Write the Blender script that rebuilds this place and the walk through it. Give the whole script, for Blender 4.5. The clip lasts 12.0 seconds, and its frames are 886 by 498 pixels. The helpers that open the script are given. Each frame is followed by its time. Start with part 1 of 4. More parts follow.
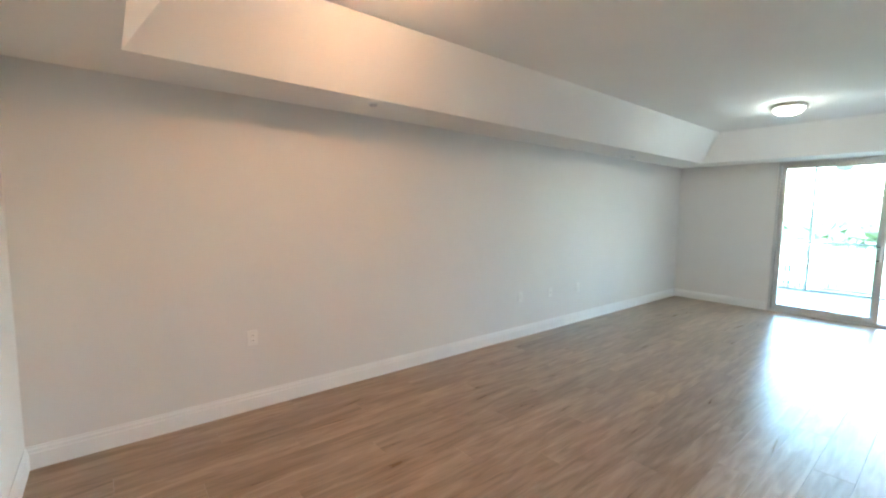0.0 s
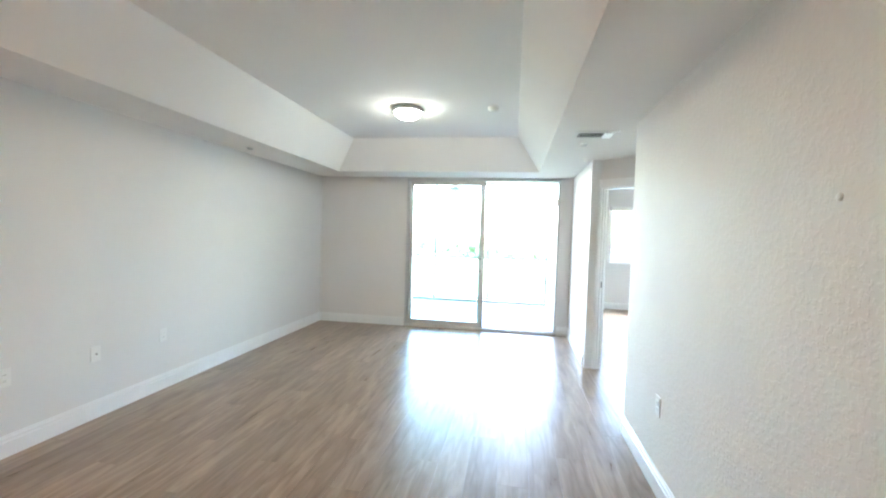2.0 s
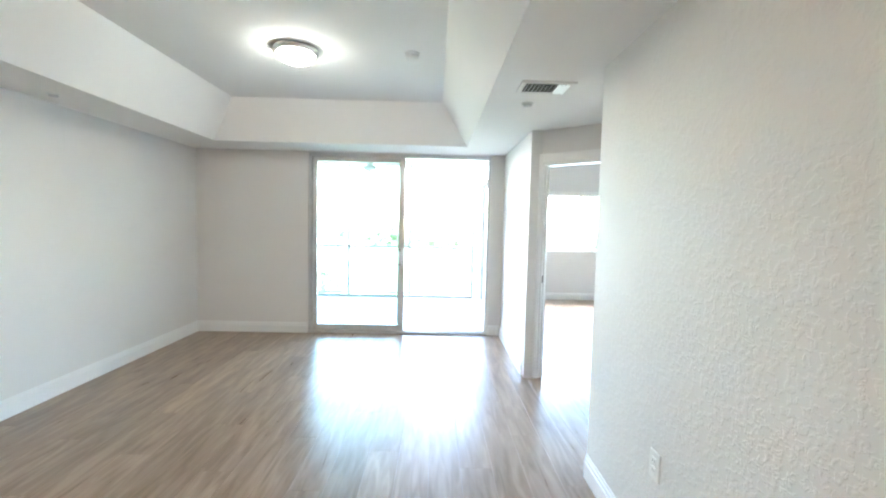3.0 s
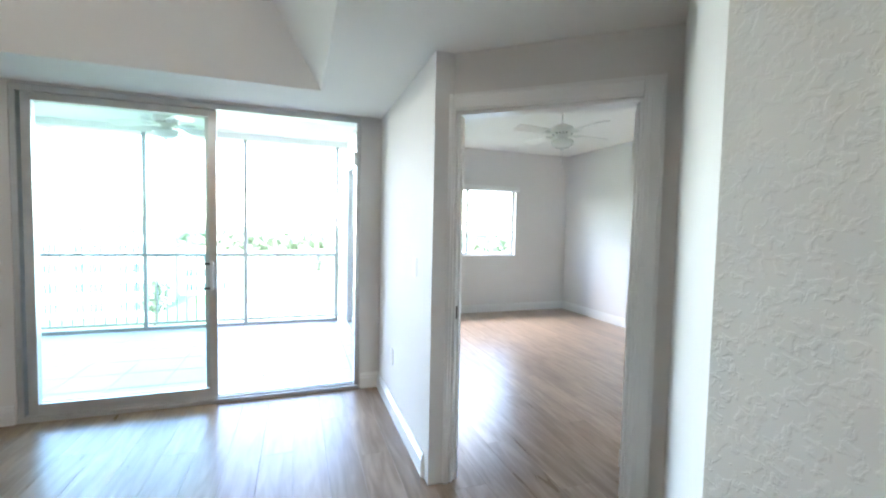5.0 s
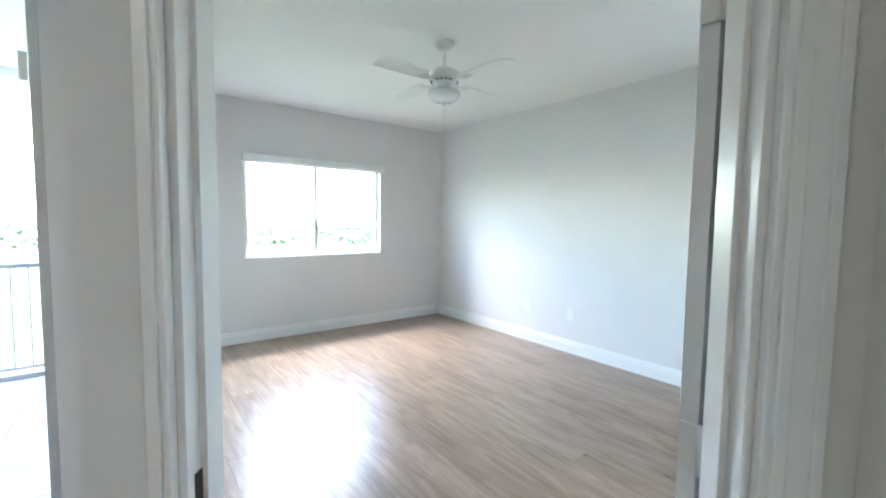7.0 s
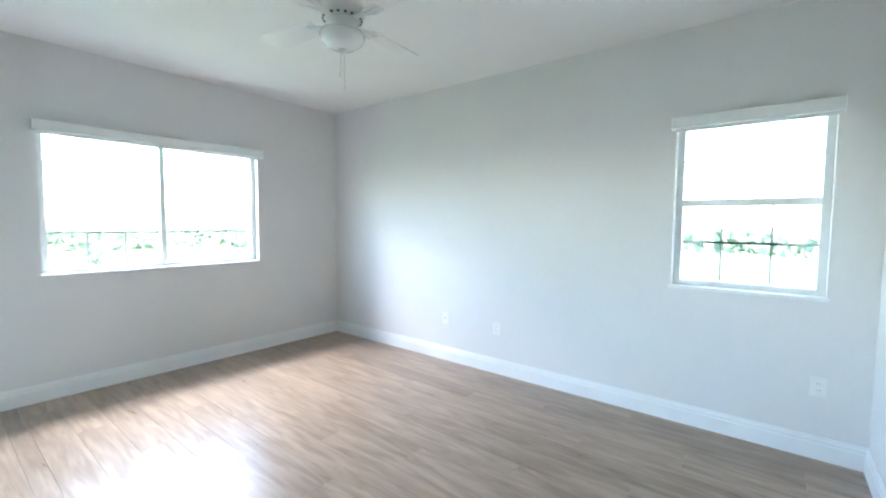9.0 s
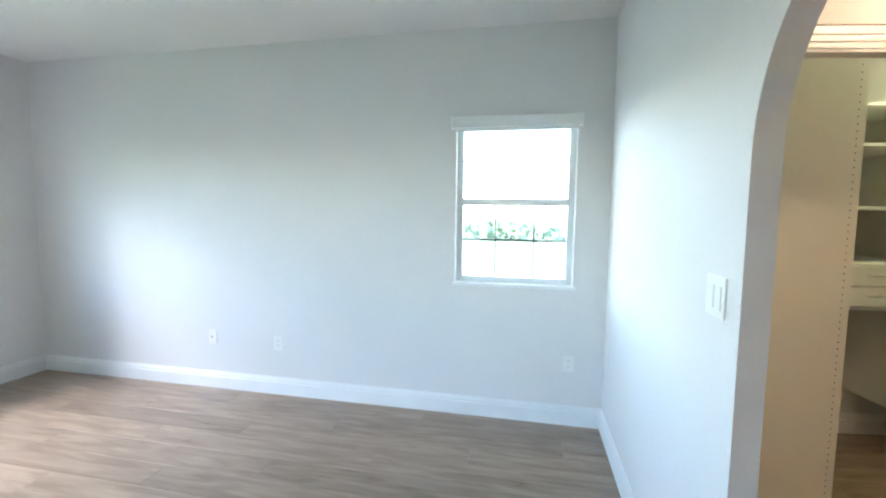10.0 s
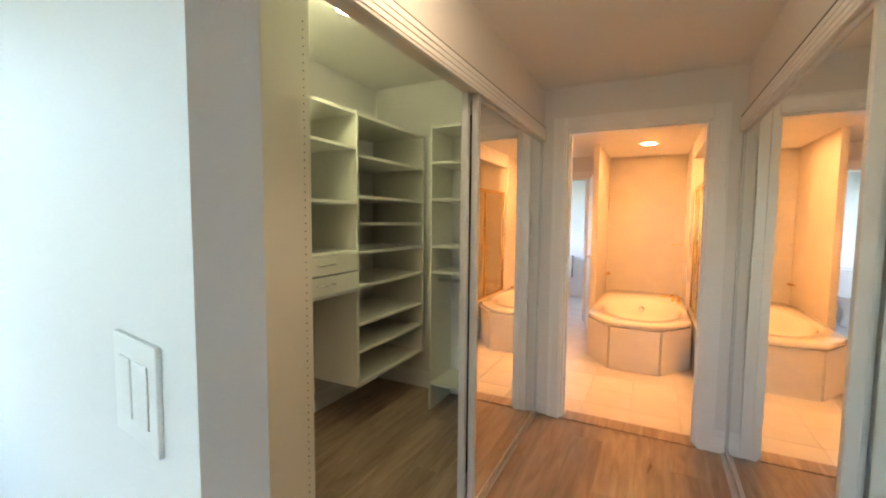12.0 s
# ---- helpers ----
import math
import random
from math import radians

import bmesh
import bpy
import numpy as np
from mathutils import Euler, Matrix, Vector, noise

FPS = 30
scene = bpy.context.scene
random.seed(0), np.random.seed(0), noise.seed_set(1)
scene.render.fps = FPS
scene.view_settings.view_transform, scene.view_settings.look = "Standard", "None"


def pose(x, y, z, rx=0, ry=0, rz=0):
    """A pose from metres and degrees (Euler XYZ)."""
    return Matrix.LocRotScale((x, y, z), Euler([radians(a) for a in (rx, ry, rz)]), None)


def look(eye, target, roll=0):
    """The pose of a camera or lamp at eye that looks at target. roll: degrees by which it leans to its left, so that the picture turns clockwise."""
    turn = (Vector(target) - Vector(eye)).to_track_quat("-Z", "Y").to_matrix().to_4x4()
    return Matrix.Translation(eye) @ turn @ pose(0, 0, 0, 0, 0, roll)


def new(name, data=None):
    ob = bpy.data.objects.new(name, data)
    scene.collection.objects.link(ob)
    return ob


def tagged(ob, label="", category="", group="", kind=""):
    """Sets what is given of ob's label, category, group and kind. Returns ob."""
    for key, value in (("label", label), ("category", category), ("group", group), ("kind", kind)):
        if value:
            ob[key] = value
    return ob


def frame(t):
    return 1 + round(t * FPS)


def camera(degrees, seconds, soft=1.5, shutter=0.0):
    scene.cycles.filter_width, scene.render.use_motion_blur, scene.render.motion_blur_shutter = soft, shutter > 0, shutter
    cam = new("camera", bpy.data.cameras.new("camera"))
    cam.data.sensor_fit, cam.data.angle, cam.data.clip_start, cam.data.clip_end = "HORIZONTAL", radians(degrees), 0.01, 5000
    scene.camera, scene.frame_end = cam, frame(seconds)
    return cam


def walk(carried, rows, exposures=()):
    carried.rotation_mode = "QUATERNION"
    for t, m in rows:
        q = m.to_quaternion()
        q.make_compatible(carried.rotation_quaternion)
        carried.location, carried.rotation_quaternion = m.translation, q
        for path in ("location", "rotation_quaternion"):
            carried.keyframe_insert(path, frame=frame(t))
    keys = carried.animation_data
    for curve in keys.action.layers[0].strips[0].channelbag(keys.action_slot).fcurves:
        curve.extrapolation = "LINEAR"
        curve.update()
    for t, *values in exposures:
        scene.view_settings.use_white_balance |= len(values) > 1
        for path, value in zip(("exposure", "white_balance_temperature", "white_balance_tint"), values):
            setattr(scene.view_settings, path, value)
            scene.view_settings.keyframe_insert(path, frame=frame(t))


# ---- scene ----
cam = camera(93.2, 12.0, 2.1)
PATH = [
    (0, (3.318, -8.202, 1.547), (1.764, -6.955, 1.359), 0.7),
    (0.5, (3.311, -7.839, 1.527), (1.980, -6.356, 1.357), 1.4),
    (1, (3.252, -7.358, 1.512), (2.271, -5.623, 1.350), 2.0),
    (1.5, (3.129, -6.904, 1.489), (2.481, -5.017, 1.393), 2.1),
    (2, (3.087, -6.414, 1.478), (2.758, -4.443, 1.404), 1.7),
    (2.5, (3.072, -5.927, 1.464), (2.926, -3.934, 1.375), 1.4),
    (3, (3.045, -5.432, 1.466), (3.087, -3.436, 1.343), 1.3),
    (4.8, (3.193, -3.833, 1.416), (3.743, -1.912, 1.313), 1.3),
    (5, (3.247, -3.633, 1.421), (3.904, -1.747, 1.319), 1.2),
    (5.5, (3.346, -3.226, 1.420), (4.234, -1.437, 1.312), 1.1),
    (6, (3.514, -2.911, 1.411), (4.609, -1.242, 1.288), 1.1),
    (6.5, (3.768, -2.570, 1.425), (4.955, -0.966, 1.289), 0.9),
    (8.5, (4.407, -1.731, 1.394), (5.683, -0.196, 1.273), 0.2),
    (9, (4.503, -1.560, 1.404), (6.064, -0.320, 1.275), 0.5),
    (9.5, (4.594, -1.457, 1.461), (6.402, -0.618, 1.294), 0.9),
    (10, (4.869, -1.505, 1.453), (6.822, -1.107, 1.292), 0.7),
    (10.5, (5.105, -1.520, 1.412), (7.093, -1.681, 1.270), 1.6),
    (11, (5.323, -1.566, 1.418), (7.119, -2.436, 1.287), 1.8),
    (11.5, (5.482, -1.726, 1.420), (6.942, -3.087, 1.294), 1.3),
    (12, (5.636, -1.861, 1.424), (6.804, -3.478, 1.280), 0.5),
]

# ---- world, sun, exposure ----
EXPOSURES = [(0.0, 5.75, 6200, 11), (1.0, 5.8, 6200, 12), (2.5, 5.95, 6450, 16), (3.2, 5.85, 6450, 16), (5.0, 5.15, 6450, 18), (6.7, 5.25, 6300, 16), (8.5, 5.17, 6200, 15), (10.5, 5.06, 6100, 15), (11.3, 5.05, 6200, 13), (12.0, 4.95, 6500, 12)]
walk(cam, [(t, look(eye, target, roll)) for t, eye, target, roll in PATH], EXPOSURES)

world = bpy.data.worlds.new("sky")
scene.world = world
world.use_nodes = True
sky = world.node_tree.nodes.new("ShaderNodeTexSky")
sky.sky_type, sky.sun_disc = "NISHITA", False
sky.sun_elevation, sky.sun_rotation = radians(58), radians(190)
sky.air_density, sky.dust_density, sky.ozone_density = 1.0, 1.0, 0.6
background = world.node_tree.nodes["Background"]
background.inputs["Strength"].default_value = 0.15
world.node_tree.links.new(sky.outputs["Color"], background.inputs["Color"])

sun = new("sun", bpy.data.lights.new("sun", "SUN"))
sun.data.energy, sun.data.angle, sun.data.color = 1.1, radians(4), (1, 0.96, 0.9)
sun.matrix_world = look((0, -30, 48), (5, 0, 0))



def sky_light(name, place, target, width, high, watts):
    """Stands in for the bright open sky above a window."""
    lamp = new(name, bpy.data.lights.new(name, "AREA"))
    lamp.data.shape, lamp.data.size, lamp.data.size_y, lamp.data.energy, lamp.data.color = "RECTANGLE", width, high, watts, (0.95, 0.98, 1)
    lamp.matrix_world = look(place, target)


sky_light("sky_at_window_1", (5.95, 3.9, 2.8), (5.8, -1.0, 0.9), 1.9, 0.65, 15)
sky_light("sky_at_window_2", (12.6, -1.2, 5.2), (7.9, -1.4, 1.6), 4.0, 2.5, 60)

# ---- materials ----
def material(name, colour, rough=0.5, metal=0.0, mottle=0.06, scale=3.0, bump=0.0, bump_scale=200.0, vary=0.0, coat=0.0):
    """A surface with slow mottling, fine relief and, with vary, a shift of brightness from piece to piece."""
    m = bpy.data.materials.new(name)
    m.use_nodes = True
    tree = m.node_tree
    n, link = tree.nodes, tree.links.new
    b = n["Principled BSDF"]
    b.inputs["Roughness"].default_value, b.inputs["Metallic"].default_value = rough, metal
    b.inputs["Coat Weight"].default_value = coat
    at = n.new("ShaderNodeTexCoord")
    slow = n.new("ShaderNodeTexNoise")
    slow.inputs["Scale"].default_value, slow.inputs["Detail"].default_value = scale, 6
    link(at.outputs["Object"], slow.inputs["Vector"])
    shift = n.new("ShaderNodeMapRange")
    shift.inputs["From Min"].default_value, shift.inputs["From Max"].default_value = 0.3, 0.7
    shift.inputs["To Min"].default_value, shift.inputs["To Max"].default_value = 1 - mottle, 1 + mottle * 0.4
    link(slow.outputs["Fac"], shift.inputs["Value"])
    hue = n.new("ShaderNodeHueSaturation")
    hue.inputs["Color"].default_value = (*colour, 1)
    value = shift.outputs["Result"]
    if vary:
        info, mul, rnd = n.new("ShaderNodeObjectInfo"), n.new("ShaderNodeMath"), n.new("ShaderNodeMapRange")
        rnd.inputs["To Min"].default_value, rnd.inputs["To Max"].default_value = 1 - vary, 1 + vary
        link(info.outputs["Random"], rnd.inputs["Value"])
        mul.operation = "MULTIPLY"
        link(value, mul.inputs[0]), link(rnd.outputs["Result"], mul.inputs[1])
        value = mul.outputs[0]
    link(value, hue.inputs["Value"])
    link(hue.outputs["Color"], b.inputs["Base Color"])
    if bump:
        fine, bn = n.new("ShaderNodeTexNoise"), n.new("ShaderNodeBump")
        fine.inputs["Scale"].default_value, fine.inputs["Detail"].default_value = bump_scale, 3
        link(at.outputs["Object"], fine.inputs["Vector"])
        bn.inputs["Strength"].default_value, bn.inputs["Distance"].default_value = bump, 0.004
        link(fine.outputs["Fac"], bn.inputs["Height"])
        link(bn.outputs["Normal"], b.inputs["Normal"])
    return m


def knockdown_paint(name, colour):
    """Paint over a troweled skip texture: raised flat islands on a smooth ground."""
    m = material(name, colour, rough=0.68, mottle=0.05, scale=1.5)
    n, link = m.node_tree.nodes, m.node_tree.links.new
    at, blot, step, bn = n.new("ShaderNodeTexCoord"), n.new("ShaderNodeTexNoise"), n.new("ShaderNodeMapRange"), n.new("ShaderNodeBump")
    blot.inputs["Scale"].default_value, blot.inputs["Detail"].default_value, blot.inputs["Distortion"].default_value = 46, 4, 0.5
    step.inputs["From Min"].default_value, step.inputs["From Max"].default_value = 0.48, 0.6
    link(at.outputs["Object"], blot.inputs["Vector"])
    link(blot.outputs["Fac"], step.inputs["Value"])
    link(step.outputs["Result"], bn.inputs["Height"])
    bn.inputs["Strength"].default_value, bn.inputs["Distance"].default_value = 0.32, 0.003
    link(bn.outputs["Normal"], n["Principled BSDF"].inputs["Normal"])
    return m


def wood_floor(name, dark, light):
    """Laminate planks: long grain along the plank, a different cut for every piece."""
    m = bpy.data.materials.new(name)
    m.use_nodes = True
    n, link = m.node_tree.nodes, m.node_tree.links.new
    b = n["Principled BSDF"]
    at, info, add, mp = n.new("ShaderNodeTexCoord"), n.new("ShaderNodeObjectInfo"), n.new("ShaderNodeVectorMath"), n.new("ShaderNodeMapping")
    mul = n.new("ShaderNodeMath")
    mul.operation, mul.inputs[1].default_value = "MULTIPLY", 57.0
    link(info.outputs["Random"], mul.inputs[0])
    link(at.outputs["Object"], add.inputs[0]), link(mul.outputs[0], add.inputs[1])
    link(add.outputs[0], mp.inputs["Vector"])
    mp.inputs["Scale"].default_value = (22, 2.6, 22)
    grain = n.new("ShaderNodeTexNoise")
    grain.inputs["Scale"].default_value, grain.inputs["Detail"].default_value, grain.inputs["Distortion"].default_value = 1.0, 8, 0.7
    link(mp.outputs["Vector"], grain.inputs["Vector"])
    ramp = n.new("ShaderNodeValToRGB")
    ramp.color_ramp.elements[0].position, ramp.color_ramp.elements[1].position = 0.33, 0.68
    ramp.color_ramp.elements[0].color, ramp.color_ramp.elements[1].color = (*dark, 1), (*light, 1)
    link(grain.outputs["Fac"], ramp.inputs["Fac"])
    hue, rnd = n.new("ShaderNodeHueSaturation"), n.new("ShaderNodeMapRange")
    rnd.inputs["To Min"].default_value, rnd.inputs["To Max"].default_value = 0.88, 1.1
    link(info.outputs["Random"], rnd.inputs["Value"])
    link(rnd.outputs["Result"], hue.inputs["Value"])
    link(ramp.outputs["Color"], hue.inputs["Color"])
    link(hue.outputs["Color"], b.inputs["Base Color"])
    rough = n.new("ShaderNodeMapRange")
    rough.inputs["To Min"].default_value, rough.inputs["To Max"].default_value = 0.24, 0.36
    link(grain.outputs["Fac"], rough.inputs["Value"])
    link(rough.outputs["Result"], b.inputs["Roughness"])
    bn = n.new("ShaderNodeBump")
    bn.inputs["Strength"].default_value, bn.inputs["Distance"].default_value = 0.12, 0.002
    link(grain.outputs["Fac"], bn.inputs["Height"])
    link(bn.outputs["Normal"], b.inputs["Normal"])
    return m


def glass_pane(name, tint):
    m = bpy.data.materials.new(name)
    m.use_nodes = True
    n, link = m.node_tree.nodes, m.node_tree.links.new
    n.remove(n["Principled BSDF"])
    clear, gloss, mix, fres = n.new("ShaderNodeBsdfTransparent"), n.new("ShaderNodeBsdfGlossy"), n.new("ShaderNodeMixShader"), n.new("ShaderNodeLayerWeight")
    power, gain = n.new("ShaderNodeMath"), n.new("ShaderNodeMapRange")
    power.operation, power.inputs[1].default_value = "POWER", 4.0
    gain.inputs["To Min"].default_value, gain.inputs["To Max"].default_value = 0.04, 0.75
    clear.inputs["Color"].default_value = (*tint, 1)
    gloss.inputs["Roughness"].default_value = 0.02
    link(fres.outputs["Facing"], power.inputs[0]), link(power.outputs[0], gain.inputs["Value"])
    link(gain.outputs["Result"], mix.inputs["Fac"])
    link(clear.outputs["BSDF"], mix.inputs[1]), link(gloss.outputs["BSDF"], mix.inputs[2])
    link(mix.outputs["Shader"], n["Material Output"].inputs["Surface"])
    return m


def glowing(name, colour, strength):
    m = material(name, colour, rough=0.3)
    b = m.node_tree.nodes["Principled BSDF"]
    b.inputs["Emission Color"].default_value, b.inputs["Emission Strength"].default_value = (*colour, 1), strength
    return m


PAINT = material("wall_paint", (0.76, 0.742, 0.722), rough=0.68, mottle=0.03, scale=1.2, bump=0.05, bump_scale=160)
KNOCK = knockdown_paint("troweled_paint", (0.76, 0.74, 0.71))
CEIL = material("ceiling_paint", (0.86, 0.845, 0.82), rough=0.85, mottle=0.03, scale=1.0, bump=0.08, bump_scale=120)
TRIM = material("gloss_trim_paint", (0.84, 0.84, 0.83), rough=0.28, mottle=0.03, scale=4)
OAK = wood_floor("laminate", (0.252, 0.178, 0.126), (0.405, 0.300, 0.220))
ALU = material("aluminium", (0.62, 0.63, 0.63), rough=0.35, metal=0.7, mottle=0.08, scale=8)
WHITE_ALU = material("white_aluminium", (0.80, 0.81, 0.80), rough=0.35, mottle=0.05, scale=8)
CHROME = material("chrome", (0.8, 0.8, 0.8), rough=0.12, metal=1, mottle=0.02)
DARK = material("dark_metal_and_shade", (0.05, 0.045, 0.04), rough=0.4, metal=0.6)
BRASS = material("brass", (0.78, 0.53, 0.2), rough=0.2, metal=1, mottle=0.08, scale=20)
PLASTIC = material("white_plastic", (0.82, 0.81, 0.78), rough=0.3, mottle=0.02)
GREEN_GLASS = glass_pane("tinted_glass", (0.91, 0.968, 0.955))
CLEAR_GLASS = glass_pane("clear_glass", (0.94, 0.97, 0.96))
SHOWER_GLASS = glass_pane("shower_glass", (0.85, 0.8, 0.7))
SATIN = material("satin_stile", (0.58, 0.59, 0.58), rough=0.35, mottle=0.06, scale=8)
MIRROR = material("mirror_silver", (0.88, 0.90, 0.88), rough=0.0, metal=1, mottle=0.0)
MELAMINE = material("white_melamine", (0.78, 0.77, 0.70), rough=0.4, mottle=0.02, scale=2)
SCREEN_ALU = material("grey_aluminium", (0.40, 0.41, 0.40), rough=0.5, mottle=0.1, scale=6)
PATIO = material("balcony_tile", (0.36, 0.335, 0.32), rough=0.45, mottle=0.1, scale=5, vary=0.05, bump=0.05)
GROUT = material("grout", (0.2, 0.19, 0.18), rough=0.9, mottle=0.15, scale=20)
PALE_GROUT = material("pale_grout", (0.72, 0.68, 0.62), rough=0.85, mottle=0.1, scale=20)
TILE = material("bath_tile", (0.78, 0.74, 0.68), rough=0.2, mottle=0.06, scale=4, vary=0.04)
ENAMEL = material("enamel", (0.82, 0.79, 0.74), rough=0.12, mottle=0.02, coat=0.5)
LAMP_GLASS = glowing("lit_opal_glass", (0.95, 1, 0.88), 1.7)
WARM_GLASS = glowing("lit_warm_glass", (1, 0.55, 0.28), 2.0)
HALL_GLASS = glowing("lit_hall_glass", (1, 0.74, 0.45), 1.7)
CLOSET_GLASS = glowing("lit_closet_glass", (0.97, 0.95, 0.52), 1.9)
SPOT_GLASS = glowing("lit_spot_lens", (1, 0.43, 0.135), 12.5)
OPAL = material("opal_glass", (0.85, 0.85, 0.82), rough=0.15)
SHADE = material("shade_fabric", (0.83, 0.83, 0.81), rough=0.8, mottle=0.03, bump=0.1, bump_scale=400)
GRASS = material("grass", (0.09, 0.13, 0.055), rough=0.95, mottle=0.4, scale=0.08, bump=0.3, bump_scale=3)
WATER = material("lake_water", (0.06, 0.09, 0.09), rough=0.1, mottle=0.1, scale=0.05)
LEAF = material("foliage", (0.115, 0.15, 0.085), rough=0.8, mottle=0.4, scale=0.6)
BARK = material("bark", (0.13, 0.10, 0.07), rough=0.9, mottle=0.3, scale=4)
STUCCO = material("stucco", (0.62, 0.58, 0.52), rough=0.9, mottle=0.1, scale=0.3)
FAR_GLASS = material("far_window_glass", (0.06, 0.12, 0.13), rough=0.12, mottle=0.1)
ROOFING = material("roofing", (0.45, 0.30, 0.22), rough=0.9, mottle=0.2, scale=1)
CONCRETE = material("concrete", (0.5, 0.48, 0.45), rough=0.9, mottle=0.2, scale=1)
ASPHALT = material("asphalt", (0.06, 0.06, 0.06), rough=0.95, mottle=0.3, scale=0.5)


# ---- building helpers ----
def mesh_of(name, bm, mat):
    me = bpy.data.meshes.new(name)
    bmesh.ops.recalc_face_normals(bm, faces=bm.faces)
    bm.to_mesh(me)
    bm.free()
    me.materials.append(mat)
    return me


def part(name, bm, mat, parent, label=""):
    ob = new(name, mesh_of(name, bm, mat))
    ob.parent = parent
    return tagged(ob, label)


def thing(name, m, label, category, group="", kind=""):
    ob = new(name)
    ob.empty_display_size = 0.1
    ob.matrix_world = m
    return tagged(ob, label, category, group, kind)


def setting(name, bm, mat, label, category):
    return tagged(new(name, mesh_of(name, bm, mat)), label, category, kind="structure")


def box(x0, y0, z0, x1, y1, z1, bevel=0.0, bm=None):
    own = bmesh.new()
    bmesh.ops.create_cube(own, size=1, matrix=Matrix.LocRotScale(((x0 + x1) / 2, (y0 + y1) / 2, (z0 + z1) / 2), None, (abs(x1 - x0), abs(y1 - y0), abs(z1 - z0))))
    if bevel:
        bmesh.ops.bevel(own, geom=own.edges[:], offset=bevel, segments=2, affect="EDGES", profile=0.7)
    return join(bm, own)


def join(bm, own):
    """Adds own to bm, or is own where there is no bm."""
    if bm is None:
        return own
    spare = bpy.data.meshes.new("spare")
    own.to_mesh(spare)
    own.free()
    bm.from_mesh(spare)
    bpy.data.meshes.remove(spare)
    return bm


def rod(a, b, r, r2=None, seg=12, bm=None):
    a, b = Vector(a), Vector(b)
    own = bmesh.new()
    turn = (b - a).to_track_quat("Z", "Y").to_matrix().to_4x4()
    bmesh.ops.create_cone(own, cap_ends=True, segments=seg, radius1=r, radius2=r if r2 is None else r2, depth=(b - a).length, matrix=Matrix.Translation((a + b) / 2) @ turn)
    for f in own.faces:
        f.smooth = len(f.verts) == 4
    return join(bm, own)


def turned(profile, seg=32, bm=None, m=None):
    """A body turned round z from (radius, height) pairs."""
    own = bmesh.new()
    rings = [[own.verts.new((r * math.cos(2 * math.pi * i / seg), r * math.sin(2 * math.pi * i / seg), z)) for i in range(seg)] for r, z in profile]
    for lo, hi in zip(rings, rings[1:]):
        for i in range(seg):
            own.faces.new((lo[i], lo[(i + 1) % seg], hi[(i + 1) % seg], hi[i])).smooth = True
    for ring in (rings[0], rings[-1]):
        own.faces.new(ring)
    if m is not None:
        own.transform(m)
    return join(bm, own)


def prism(points, z0, z1, bm=None, bevel=0.0):
    own = bmesh.new()
    lo, hi = [[own.verts.new((x, y, z)) for x, y in points] for z in (z0, z1)]
    own.faces.new(lo), own.faces.new(hi)
    for i in range(len(points)):
        j = (i + 1) % len(points)
        own.faces.new((lo[i], lo[j], hi[j], hi[i]))
    if bevel:
        bmesh.ops.bevel(own, geom=own.edges[:], offset=bevel, segments=2, affect="EDGES")
    return join(bm, own)


def along(p0, p1):
    """A frame with x along the line p0 to p1, y to its left, z up, and the line's length."""
    d = Vector((p1[0] - p0[0], p1[1] - p0[1]))
    return pose(p0[0], p0[1], 0, 0, 0, math.degrees(math.atan2(d.y, d.x))), d.length


def wall(name, p0, p1, thick, holes=(), mat=None, z0=0.0, z1=2.86, label="off-white painted plaster wall"):
    """A wall whose room face is the line p0 to p1; its thickness lies to the left of the line. Holes: (from, to, low, high)."""
    m, length = along(p0, p1)
    ss = sorted({0, length, *[h for hole in holes for h in hole[:2]]})
    zz = sorted({z0, z1, *[h for hole in holes for h in hole[2:]]})

    def solid(i, j):
        if not (0 <= i < len(ss) - 1 and 0 <= j < len(zz) - 1):
            return False
        s, z = (ss[i] + ss[i + 1]) / 2, (zz[j] + zz[j + 1]) / 2
        return not any(a < s < b and c < z < d for a, b, c, d in holes)

    bm = bmesh.new()
    v = lambda s, y, z: bm.verts.new((s, y, z))
    for i in range(len(ss) - 1):
        for j in range(len(zz) - 1):
            if not solid(i, j):
                continue
            a, b, c, d = ss[i], ss[i + 1], zz[j], zz[j + 1]
            bm.faces.new((v(a, 0, c), v(b, 0, c), v(b, 0, d), v(a, 0, d)))
            bm.faces.new((v(a, thick, c), v(a, thick, d), v(b, thick, d), v(b, thick, c)))
            for ii, jj, e, f in ((i - 1, j, (a, c), (a, d)), (i + 1, j, (b, d), (b, c)), (i, j - 1, (b, c), (a, c)), (i, j + 1, (a, d), (b, d))):
                if not solid(ii, jj):
                    bm.faces.new((v(e[0], 0, e[1]), v(f[0], 0, f[1]), v(f[0], thick, f[1]), v(e[0], thick, e[1])))
    bmesh.ops.remove_doubles(bm, verts=bm.verts, dist=0.0005)
    bm.transform(m)
    return setting(name, bm, mat or PAINT, label, "wall")


def moulding(name, p0, p1, profile, mat, label, category, z=0.0):
    """A strip with the profile (out of the wall, up) along a room face; the room lies to the right of the line."""
    m, length = along(p0, p1)
    bm = bmesh.new()
    ends = [[bm.verts.new((s, -o, z + h)) for o, h in profile] for s in (0, length)]
    for i in range(len(profile)):
        j = (i + 1) % len(profile)
        bm.faces.new((ends[0][i], ends[0][j], ends[1][j], ends[1][i]))
    bm.faces.new(ends[0]), bm.faces.new(ends[1])
    bm.transform(m)
    return setting(name, bm, mat, label, category)


